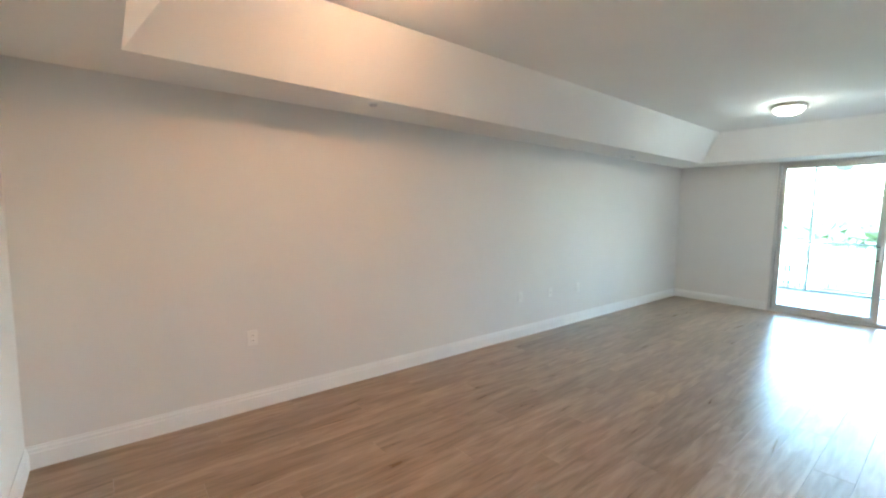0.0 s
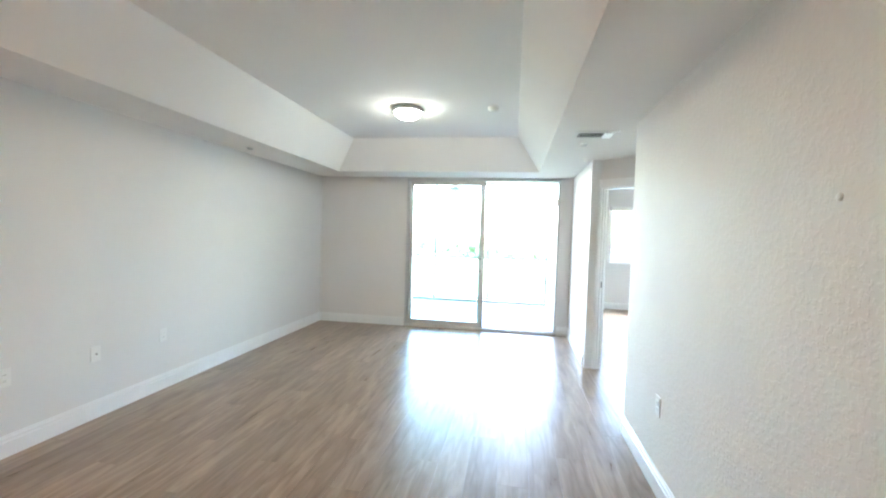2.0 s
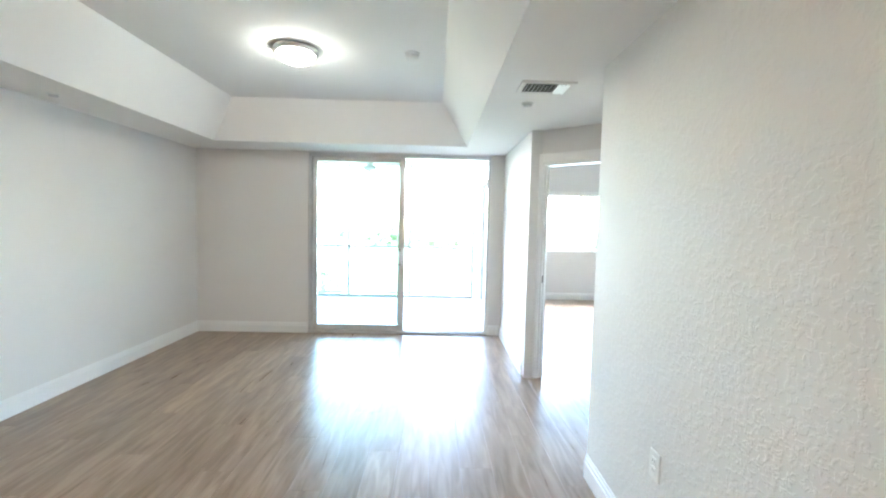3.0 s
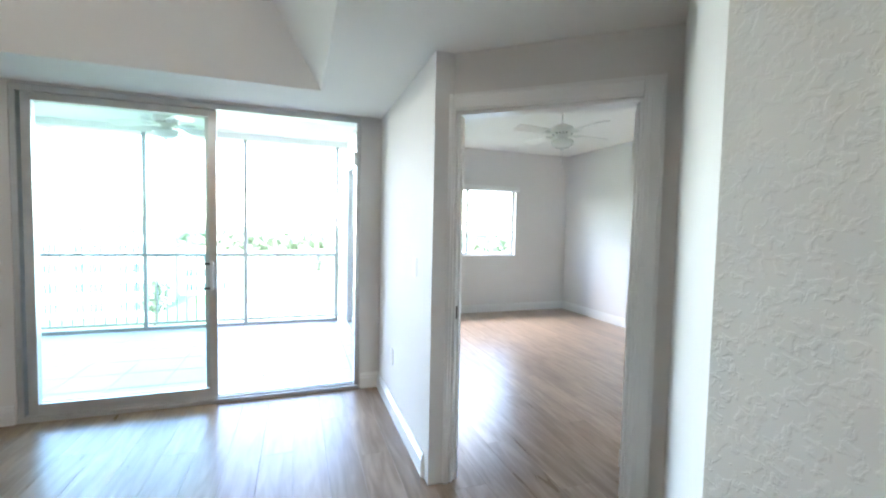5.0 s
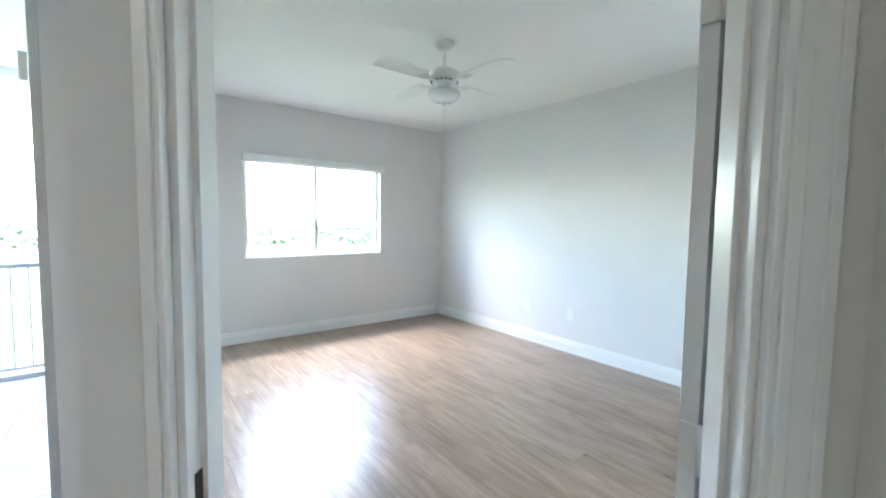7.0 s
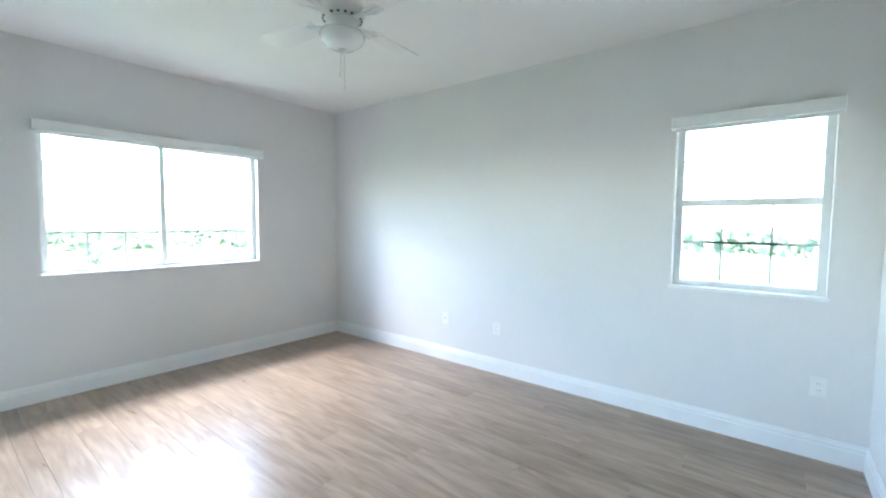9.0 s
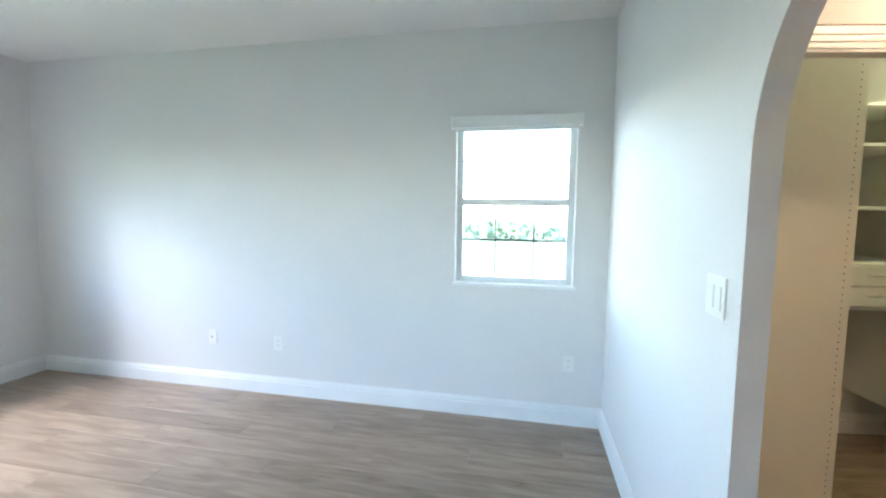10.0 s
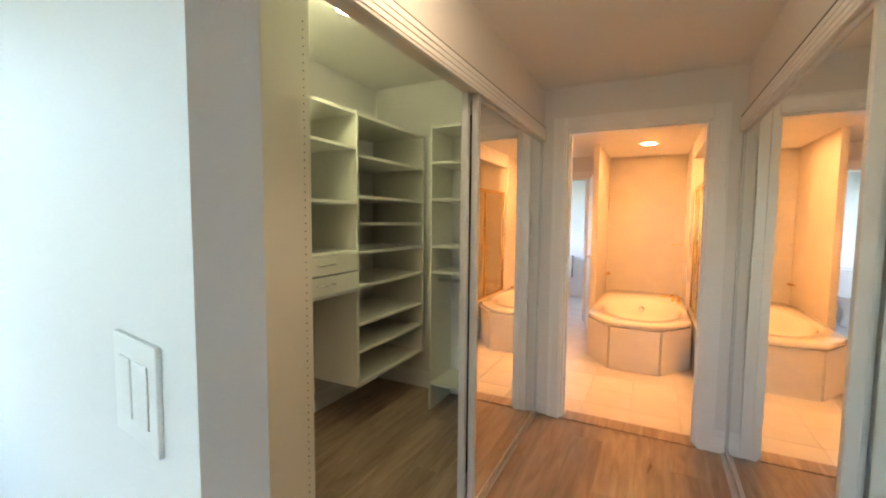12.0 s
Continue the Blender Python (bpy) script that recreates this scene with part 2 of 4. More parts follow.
BASE = ((0, 0), (0.016, 0), (0.016, 0.095), (0.011, 0.1), (0.011, 0.118), (0.006, 0.124), (0.004, 0.138), (0, 0.138))


def baseboard(p0, p1):
    return moulding("baseboard", p0, p1, BASE, TRIM, "white painted moulded baseboard along the wall", "baseboard")


# ---- plan ----
LOW, TRAY, BED, HALL = 2.345, 2.77, 2.73, 2.33
SOUTH, EAST, NORTH = -8.64, 3.965, 0.0
EDGE, NOOK, CORNER = (3.965, -3.078), (4.864, -2.187), (3.93, -1.41)
BX0, BX1, BY0, BY1 = 4.05, 7.82, -2.03, 2.80
CLOSET, MIRROR_W, END = 6.83, 5.675, -4.77
# the dressing hall, closet and bathroom stand askew to the bedroom by nine degrees
HALL_M = pose(6.245, -4.80, 0, 0, 0, 9) @ pose(-6.246, 4.77, 0)


def hall(x, y):
    """A point of the askew rooms' plan in the world."""
    p = HALL_M @ Vector((x, y, 0))
    return p.x, p.y


def askew(ob):
    ob.matrix_world = HALL_M @ ob.matrix_world
    return ob


SX0, SX1 = 1.42, 3.755

# ---- walls ----
wall("wall_west", (0, SOUTH), (0, NORTH), 0.12)
wall("wall_south", (EAST, SOUTH), (0, SOUTH), 0.12)
wall("wall_east", EDGE, (EAST, SOUTH), 0.10, mat=KNOCK, label="off-white wall with a troweled skip texture")
wall("wall_nook", NOOK, EDGE, 0.10)
diag = Vector((NOOK[0] - CORNER[0], NOOK[1] - CORNER[1]))
D0, D1 = 0.152, 1.062
wall("wall_diagonal", CORNER, NOOK, 0.11, [(D0, D1, 0, 2.04)])
wall("wall_passage", (3.93, NORTH), CORNER, 0.12)
wall("wall_north", (0, NORTH), (3.93, NORTH), 0.15, [(SX0, SX1, 0, 2.335)])
BS0, BS1 = 0.75, 2.56
wall("wall_bedroom_west", (BX0, -1.5), (BX0, BY1 + 0.15), 0.12, [(1.5 + BS0, 1.5 + BS1, 0, 2.25)])
wall("wall_bedroom_north", (BX0, BY1), (BX1, BY1), 0.15, [(5.09 - BX0, 6.80 - BX0, 0.97, 2.10)])
wall("wall_bedroom_east", (BX1, BY1 + 0.15), (BX1, BY0 - 0.2), 0.15, [(BY1 + 0.15 + 0.99, BY1 + 0.15 + 1.81, 0.97, 2.10)])


def arch_wall():
    """The bedroom's south wall with a round-cornered opening."""
    x0, x1, a0, a1, top, r, high = 4.86, BX1, 5.38, 6.03, 2.0, 0.32, 2.86
    curve = [(a0 + r + r * math.cos(w), top - 0.4 + 0.4 * math.sin(w)) for w in [math.pi * (1 - i / 24) for i in range(13)]]
    curve += [(a1 - r + r * math.cos(w), top - 0.4 + 0.4 * math.sin(w)) for w in [math.pi / 2 * (1 - i / 12) for i in range(13)]]
    bm = bmesh.new()
    f0, f1 = BY0, BY0 - 0.068

    def sheet(points, smooth=False):
        for y in (f0, f1):
            bm.faces.new([bm.verts.new((x, y, z)) for x, z in points])

    def reveal(p, q, smooth=False):
        bm.faces.new([bm.verts.new(c) for c in ((p[0], f0, p[1]), (q[0], f0, q[1]), (q[0], f1, q[1]), (p[0], f1, p[1]))]).smooth = smooth

    sheet([(x0, 0), (a0, 0), (a0, top - 0.4), (a0, high), (x0, high)])
    sheet([(a1, 0), (x1, 0), (x1, high), (a1, high), (a1, top - 0.4)])
    for p, q in zip(curve, curve[1:]):
        sheet([p, q, (q[0], high), (p[0], high)])
        reveal(p, q)
    reveal((a0, 0), (a0, top - 0.4)), reveal((a1, top - 0.4), (a1, 0)), reveal((x0, 0), (x0, high)), reveal((x1, high), (x1, 0))
    bmesh.ops.remove_doubles(bm, verts=bm.verts, dist=0.0005)
    return setting("wall_arch", bm, PAINT, "off-white wall with an arched opening to the dressing hall", "wall")


arch_wall()
wall("wall_dressing_end", hall(6.90, END), hall(4.9, END), 0.12, [(6.90 - 6.672, 6.90 - 5.82, 0, 2.03)])
wall("wall_bath_front", hall(8.5, END - 0.13), hall(6.901, END - 0.13), 0.1)
wall("wall_dressing_header_east", hall(CLOSET, -2.15), hall(CLOSET, END), 0.07, z0=1.99, z1=2.6)
wall("wall_dressing_header_west", hall(MIRROR_W - 0.02, END), hall(MIRROR_W - 0.02, -2.25), 0.07, z0=1.96, z1=2.6)
wall("wall_mirror_back", hall(MIRROR_W - 0.09, END), hall(MIRROR_W - 0.09, -2.25), 0.1)
wall("wall_arch_side", (5.19, -2.44), (5.19, BY0 - 0.09), 0.1)
wall("wall_closet_east", hall(8.29, -2.38), hall(8.29, -4.80), 0.1)
wall("wall_closet_south", hall(8.29, -4.80), hall(6.9, -4.80), 0.09)
# bathroom
wall("wall_bath_back", hall(6.76, -8.1), hall(4.85, -8.1), 0.12, mat=TILE, label="cream tiled wall behind the bathtub")
wall("wall_bath_west", hall(4.9, -8.2), hall(4.9, END - 0.1), 0.12, mat=TILE, label="cream tiled wall of the shower")
wall("wall_tub_east", hall(6.70, -6.86), hall(6.70, -8.1), 0.06, mat=TILE, label="cream tiled wall beside the bathtub")
wall("wall_tub_west", hall(5.66, -8.1), hall(5.66, -7.3), -0.1, mat=TILE, label="cream tiled pier between bathtub and shower")
wall("wall_shower_knee", hall(5.66, -7.298), hall(5.66, -5.92), -0.08, mat=TILE, z1=0.44, label="low tiled wall under the shower glass")
wall("wall_shower_header", hall(5.66, -7.298), hall(5.66, -5.92), -0.09, z0=2.12, label="plain header over the shower opening")
wall("wall_shower_front", hall(4.9, -5.90), hall(5.75, -5.90), -0.1)
wall("wall_toilet_front", hall(8.5, -7.85), hall(6.762, -7.85), 0.1, [(8.5 - 7.66, 8.5 - 6.96, 0, 2.0)])
wall("wall_bath_east", hall(8.5, END - 0.1), hall(8.5, -9.9), 0.12, [(8.35 - 4.87, 9.25 - 4.87, 0.95, 2.05)])
wall("wall_toilet_back", hall(8.5, -9.75), hall(6.7, -9.75), 0.12)
wall("wall_toilet_west", hall(6.80, -9.75), hall(6.80, -7.96), 0.06)


# ---- ceilings ----
def living_ceiling():
    bm = bmesh.new()
    v = lambda p, z: bm.verts.new((p[0], p[1], z))
    a, b, c, d = (0.53, -8.1), (3.40, -8.1), (3.40, -0.575), (0.53, -0.575)
    t = [(0.84, -7.8), (3.1, -7.8), (3.1, -0.8), (0.84, -0.8)]
    o = 0.03
    A, B, C, D = (-o, SOUTH - o), (EAST + o, SOUTH - o), (3.93 + o, o), (-o, o)
    east = [b, B, (EAST + o, -3.085), (4.90, -2.18), (3.96, -1.36), C, c]
    for ring in ([A, B, b, a], east, [C, D, d, c], [D, A, a, d]):
        bm.faces.new([v(p, LOW) for p in ring])
    low = [a, b, c, d]
    for i in range(4):
        j = (i + 1) % 4
        bm.faces.new((v(low[i], LOW), v(low[j], LOW), v(t[j], TRAY), v(t[i], TRAY)))
    bm.faces.new([v(p, TRAY) for p in t])
    bmesh.ops.remove_doubles(bm, verts=bm.verts, dist=0.001)
    return setting("ceiling_living", bm, CEIL, "white tray ceiling with sloped sides and a lower rim", "ceiling")


living_ceiling()
for name, size, z in (("ceiling_bedroom", (4.0, -2.1, 7.9, 2.9), BED), ("ceiling_balcony", (-1.2, 0.1, 4.0, 3.2), 2.64)):
    setting(name, box(size[0], size[1], z, size[2], size[3], z + 0.05), CEIL, "plain white painted ceiling", "ceiling")
for name, corners, z in (("ceiling_dressing", [(5.4, END - 0.05), (6.895, END - 0.05), (6.895, -2.165), (5.4, -1.93)], HALL), ("ceiling_closet", [(6.90, -4.9), (8.4, -4.9), (8.4, -2.40), (6.90, -2.165)], 2.52),
                         ("ceiling_bath", [(4.8, -9.9), (8.6, -9.9), (8.6, END - 0.055), (4.8, END - 0.055)], 2.29)):
    askew(setting(name, prism(corners, z, z + 0.05), CEIL, "plain white painted ceiling", "ceiling"))
# unseen slab, added to stop sky light leaking between ceilings and walls
setting("roof", box(-1.3, -11.2, 2.9, 10.6, 3.3, 3.1), CONCRETE, "unseen slab added over the rooms to keep sky light out", "roof")
setting("lower_storeys", box(-1.2, -11.0, -14, 10.2, 3.0, -0.25), STUCCO, "plain stucco storeys below the flat", "building")
setting("floor_slab", box(-1.2, -11.0, -0.25, 10.2, 3.05, -0.014), CONCRETE, "concrete floor slab", "floor")


# ---- baseboards ----
for p0, p1 in (((0, SOUTH), (0, NORTH)), ((0, NORTH), (SX0 - 0.01, NORTH)), ((SX1 + 0.01, NORTH), (3.93, NORTH)), ((3.93, NORTH), CORNER), (EDGE, (EAST, SOUTH)),
               ((EAST, SOUTH), (0, SOUTH)), (NOOK, EDGE), ((BX0, BY1), (BX1, BY1)), ((BX1, BY1), (BX1, BY0)), ((BX1, BY0), (6.03, BY0)), ((BX0, BS1 + 0.03), (BX0, BY1)),
               ((BX0, -1.4), (BX0, BS0 - 0.03)), (hall(5.73, END), hall(MIRROR_W, END)), (hall(8.29, -2.4), hall(8.29, -4.80)), (hall(8.29, -4.80), hall(6.92, -4.80))):
    baseboard(p0, p1)
stub = Vector((diag.x, diag.y)).normalized()
baseboard(CORNER, (CORNER[0] + stub.x * 0.06, CORNER[1] + stub.y * 0.06))


# ---- doors ----
def casing_strip(bm, x0, x1, z0, z1, out, inner):
    """A stepped casing board on the room face; inner says on which side the bead runs."""
    box(x0, -out, z0, x1, 0.002, z1, 0.003, bm)
    w = 0.022
    if inner == "+":
        box(x1 - w - 0.012, -out - 0.007, z0, x1 - 0.012, -out + 0.004, z1, 0.003, bm)
        box(x0, -out - 0.004, z0, x0 + 0.018, -out + 0.004, z1, 0.002, bm)
    elif inner == "-":
        box(x0 + 0.012, -out - 0.007, z0, x0 + w + 0.012, -out + 0.004, z1, 0.003, bm)
        box(x1 - 0.018, -out - 0.004, z0, x1, -out + 0.004, z1, 0.002, bm)
    else:
        box(x0, -out - 0.007, z0 + 0.012, x1, -out + 0.004, z0 + w + 0.012, 0.003, bm)
        box(x0, -out - 0.004, z1 - 0.018, x1, -out + 0.004, z1, 0.002, bm)
    return bm


def doorway(name, p0, p1, s0, s1, high, thick, label, both=True):
    """Jambs and casings of an opening; local x runs along the wall, -y into the room."""
    m, _ = along(p0, p1)
    d = thing(name, m, label, "door frame", kind="structure")
    c = 0.088
    sides = [("", Matrix())] + ([("", Matrix.Translation((0, thick, 0)) @ Matrix.Diagonal((1, -1, 1, 1)))] if both else [])
    for _, flip in sides:
        for nm, a in (("casing", (s0 - c, s0 + 0.002, 0.001, high + c, 0.016, "+")), ("casing", (s1 - 0.002, s1 + c, 0.001, high + c, 0.016, "-")), ("head_casing", (s0 + 0.003, s1 - 0.003, high - 0.002, high + c, 0.016, "t"))):
            bm = casing_strip(bmesh.new(), *a)
            bm.transform(flip)
            part(nm, bm, TRIM, d)
    part("jamb", box(s0, 0.003, 0.001, s0 + 0.016, thick - 0.003, high - 0.003, 0.002), TRIM, d)
    part("jamb", box(s1 - 0.016, 0.003, 0.001, s1, thick - 0.003, high - 0.003, 0.002), TRIM, d)
    part("head_jamb", box(s0 + 0.017, 0.003, high - 0.018, s1 - 0.017, thick - 0.003, high - 0.002, 0.002), TRIM, d)
    for x in (s0 + 0.016, s1 - 0.028):
        part("door_stop", box(x, thick * 0.35, 0.001, x + 0.012, thick * 0.35 + 0.03, high - 0.02, 0.002), TRIM, d)
    return d, m


def lever(parent, x, y, z, way, side, mat):
    """A lever handle on a leaf's face at y, pointing along way (+1 or -1)."""
    bm = turned([(0.026, 0), (0.026, 0.006), (0.02, 0.01), (0.009, 0.011), (0.009, 0.045)], 20, m=pose(x, y, z, 90 * side, 0, 0))
    box(x if way > 0 else x - 0.11, y - side * 0.045 - 0.007, z - 0.009, x + 0.11 if way > 0 else x, y - side * 0.045 + 0.007, z + 0.009, 0.005, bm)
    part("handle", bm, mat, parent, "lever handle")


def panel_leaf(name, m, width, high, label, mat=TRIM, metal=ALU):
    leaf = thing(name, m, label, "door")
    core = part("leaf", box(0, 0, 0.012, width, 0.035, high, 0.002), mat, leaf)
    cw = (width - 0.33) / 2
    for row, (z0, z1) in enumerate(((0.22, 0.82), (1.02, 1.62), (1.72, high - 0.12))):
        for x0 in (0.11, 0.22 + cw):
            for y in (-0.003, 0.035):
                part("panel", box(x0, y, z0, x0 + cw, y + 0.004, z1, 0.0018), mat, core)
    for z in (0.25, 1.0, high - 0.2):
        bm = box(-0.012, -0.004, z - 0.045, -0.001, 0.03, z + 0.045, 0.001)
        rod((-0.008, -0.007, z - 0.048), (-0.008, -0.007, z + 0.048), 0.006, bm=bm)
        part("hinge", bm, PLASTIC, leaf, "painted butt hinge")
    for side, y in ((1, 0), (-1, 0.035)):
        lever(leaf, width - 0.06, y, 0.97, -1, side, metal)
    return leaf


d1, dm = doorway("door_1", CORNER, NOOK, D0, D1, 2.04, 0.11, "white painted moulded door casing in the angled wall")
part("strike_plate", box(D0 + 0.016, 0.02, 0.92, D0 + 0.0185, 0.05, 0.99, 0.001), DARK, d1, "dark strike plate")
hinge = dm @ Vector((D1 - 0.022, 0.14, 0))
panel_leaf("bedroom_door", pose(hinge.x + 0.012, hinge.y - 0.012, 0, 0, 0, -3), 0.5, 2.02, "white painted panel door folded back open in the bedroom")
doorway("door_2", hall(6.90, END), hall(4.9, END), 6.90 - 6.672, 6.90 - 5.82, 2.03, 0.12, "white painted casing of the bathroom doorway")
doorway("door_3", hall(8.5, -7.85), hall(6.762, -7.85), 8.5 - 7.66, 8.5 - 6.96, 2.0, 0.1, "white painted casing of the toilet room", both=False)
panel_leaf("toilet_door", HALL_M @ pose(6.93, -7.82, 0, 0, 0, 101), 0.69, 1.98, "white panel door with a brass lever standing open", TRIM, BRASS)
askew(setting("threshold", box(5.82, END - 0.13, 0.0, 6.672, END + 0.012, 0.008, 0.003), OAK, "wooden threshold strip", "threshold"))


# ---- sliding glass doors ----
def sash(parent, x0, x1, y, z0, z1, glass, frame_mat, stile=0.055, label="", depth=0.032):
    """One glazed panel in the plane y."""
    bm = box(x0, y, z0, x0 + stile, y + depth, z1, 0.003)
    s = part("sash", bm, frame_mat, parent, label)
    part("stile", box(x1 - stile, y, z0, x1, y + depth, z1, 0.003), frame_mat, s)
    part("rail", box(x0 + stile, y + 0.002, z0, x1 - stile, y + depth - 0.002, z0 + stile * 1.3, 0.003), frame_mat, s)
    part("rail", box(x0 + stile, y + 0.002, z1 - stile, x1 - stile, y + depth - 0.002, z1, 0.003), frame_mat, s)
    pane = part("pane", box(x0 + stile - 0.005, y + depth / 2 - 0.003, z0 + stile * 1.3 - 0.005, x1 - stile + 0.005, y + depth / 2 + 0.003, z1 - stile + 0.005), glass, s, "faintly green glass pane")
    pane.visible_shadow = False
    return s


def slider_frame(d, width, high, depth, mat):
    part("sill_track", box(0, -0.012, 0.0, width, depth, 0.03, 0.003), mat, d)
    for y in (0.02, 0.068):
        part("track_rib", box(0.03, y, 0.03, width - 0.03, y + 0.006, 0.042), mat, d)
    part("head", box(0.001, 0.0, high - 0.045, width - 0.001, depth, high - 0.001, 0.003), mat, d)
    part("side_frame", box(0.001, 0.0, 0.031, 0.035, depth, high - 0.046, 0.003), mat, d)
    part("side_frame", box(width - 0.035, 0.0, 0.031, width - 0.001, depth, high - 0.046, 0.003), mat, d)


sd = thing("sliding_door", pose(SX0, 0.01, 0), "aluminium sliding glass door slid half open to the balcony", "door")
W = SX1 - SX0
slider_frame(sd, W, 2.333, 0.13, ALU)
sash(sd, 0.036, 1.20, 0.075, 0.043, 2.286, GREEN_GLASS, ALU, label="fixed glazed panel")
slide = sash(sd, 0.05, 1.235, 0.022, 0.043, 2.286, GREEN_GLASS, ALU, label="sliding glazed panel")
grip = box(1.195, -0.03, 0.90, 1.215, -0.014, 1.13, 0.005)
for z in (0.915, 1.105):
    box(1.195, -0.018, z - 0.012, 1.215, 0.023, z + 0.012, 0.003, grip)
part("handle", grip, WHITE_ALU, slide, "white pull handle")
for z in (0.915, 1.105):
    part("handle_bracket", box(1.15, -0.026, z - 0.008, 1.196, -0.012, z + 0.008, 0.003), DARK, slide, "dark handle bracket")
bt = thing("bedroom_sliding_door", pose(4.04, BS0, 0, 0, 0, 90), "aluminium sliding glass door between bedroom and balcony", "door")
slider_frame(bt, BS1 - BS0, 2.248, 0.1, ALU)
sash(bt, 0.036, 0.95, 0.06, 0.043, 2.2, GREEN_GLASS, ALU)
sash(bt, 0.87, BS1 - BS0 - 0.036, 0.018, 0.043, 2.2, GREEN_GLASS, ALU)
part("outer_track", box(0.0, 0.102, 0.0, BS1 - BS0, 0.125, 0.05, 0.003), ALU, bt)
vl = thing("blind_headrail", pose(4.052, BS0 - 0.05, 2.25), "white blind headrail above the bedroom slider", "blind")
part("rail", box(0.0, 0, 0, 0.05, BS1 - BS0 + 0.1, 0.05, 0.004), TRIM, vl)
part("cover", box(0.0, -0.005, 0.051, 0.07, BS1 - BS0 + 0.105, 0.115, 0.006), TRIM, vl)
sn = thing("door_sensor", pose(SX1 - 0.06, -0.02, 1.93), "small white alarm contact on the slider frame", "sensor")
part("case", box(0, 0, 0, 0.025, 0.02, 0.11, 0.004), PLASTIC, sn)


# ---- bedroom windows ----
def window(name, m, width, high, label, mullion, bars, muntins, dark):
    """Local x along the opening as seen from the room, +y outwards, z from the sill."""
    w = thing(name, m, label, "window", kind="structure")
    fr = part("window_frame", box(0, 0.07, 0, 0.045, 0.13, high, 0.003), WHITE_ALU, w)
    part("side", box(width - 0.045, 0.07, 0, width, 0.13, high, 0.003), WHITE_ALU, fr)
    part("bottom", box(0.045, 0.072, 0, width - 0.045, 0.128, 0.045, 0.003), WHITE_ALU, fr)
    part("top", box(0.045, 0.072, high - 0.045, width - 0.045, 0.128, high, 0.003), WHITE_ALU, fr)
    if mullion:
        part("mullion", box(mullion - 0.022, 0.068, 0.045, mullion + 0.022, 0.126, high - 0.045, 0.003), WHITE_ALU, w)
    for z, r in bars:
        part("muntin", box(0.045, 0.088 - r, z - r, width - 0.045, 0.088 + r, z + r, 0.001), SCREEN_ALU if r < 0.01 else WHITE_ALU, w)
    for x, z0, z1 in muntins:
        part("muntin", box(x - 0.006, 0.086, z0, x + 0.006, 0.096, z1, 0.001), SCREEN_ALU, w)
    for x0, x1, z in dark:
        part("sash_lock", box(x0, 0.078, z - 0.008, x1, 0.092, z + 0.008, 0.002), DARK, w, "dark sash bar")
    pane = part("pane", box(0.04, 0.104, 0.04, width - 0.04, 0.107, high - 0.04), CLEAR_GLASS, w)
    pane.visible_shadow = False
    part("window_sill", box(-0.015, -0.012, -0.018, width + 0.015, 0.069, 0.004, 0.003), TRIM, w)
    return w


window("window_1", pose(5.09, BY1, 0.97), 1.71, 1.13, "white aluminium double window with thin grid bars", 0.84, ((0.87, 0.007), (0.59, 0.007), (0.32, 0.008)),
       ((0.29, 0.05, 0.32), (0.55, 0.05, 0.32), (1.14, 0.25, 0.38), (1.40, 0.25, 0.38)), ((0.78, 0.81, 0.32), (0.87, 0.93, 0.32), (1.13, 1.155, 0.32), (1.385, 1.415, 0.32)))
window("window_2", pose(BX1, -0.99, 0.97, 0, 0, -90), 0.82, 1.13, "white single-hung window with grid bars and dark latch bar", 0,
       ((0.87, 0.007), (0.58, 0.024), (0.31, 0.008)), ((0.28, 0.05, 0.56), (0.55, 0.05, 0.56)), ((0.17, 0.58, 0.31),))


def roller_shade(m, width, cord):
    s = thing("roller_shade", m, "white roller shade rolled up over the window", "shade", "bedroom window shades")
    part("cassette", box(-0.02, -0.075, 0, width + 0.02, 0.0, 0.075, 0.008), SHADE, s)
    part("hem_bar", box(0.0, -0.05, -0.022, width, -0.03, 0.0, 0.004), PLASTIC, s)
    part("end_cap", box(-0.026, -0.077, -0.002, -0.0205, 0.0, 0.077, 0.002), PLASTIC, s)
    part("end_cap", box(width + 0.0205, -0.077, -0.002, width + 0.026, 0.0, 0.077, 0.002), PLASTIC, s)
    if cord:
        part("cord", rod((cord, -0.04, -0.4), (cord, -0.04, -0.02), 0.0015, seg=6), PLASTIC, s)
        part("tassel", rod((cord, -0.04, -0.45), (cord, -0.04, -0.4), 0.011, 0.004, seg=10), PLASTIC, s)


roller_shade(pose(5.09, BY1, 2.06), 1.71, 0)
roller_shade(pose(BX1, -0.99, 2.05, 0, 0, -90), 0.82, 0.29)


# ---- lamps, fans, ceiling fixtures ----
def flush_lamp(x, y, z, glass, label, r=0.165):
    lamp = thing("ceiling_lamp", pose(x, y, z), label, "lamp")
    part("canopy", turned([(r * 0.92, 0), (r, -0.012), (r, -0.03), (r * 0.93, -0.042), (r * 0.86, -0.044)], 40), ALU, lamp, "brushed metal rim")
    part("shade", turned([(r * 0.86, -0.04), (r * 0.82, -0.06), (r * 0.68, -0.085), (r * 0.42, -0.103), (0.014, -0.11)], 40), glass, lamp, "lit opal glass bowl")
    part("finial", turned([(0.012, -0.108), (0.014, -0.116), (0.006, -0.126), (0.002, -0.13)], 12), ALU, lamp)
    return lamp


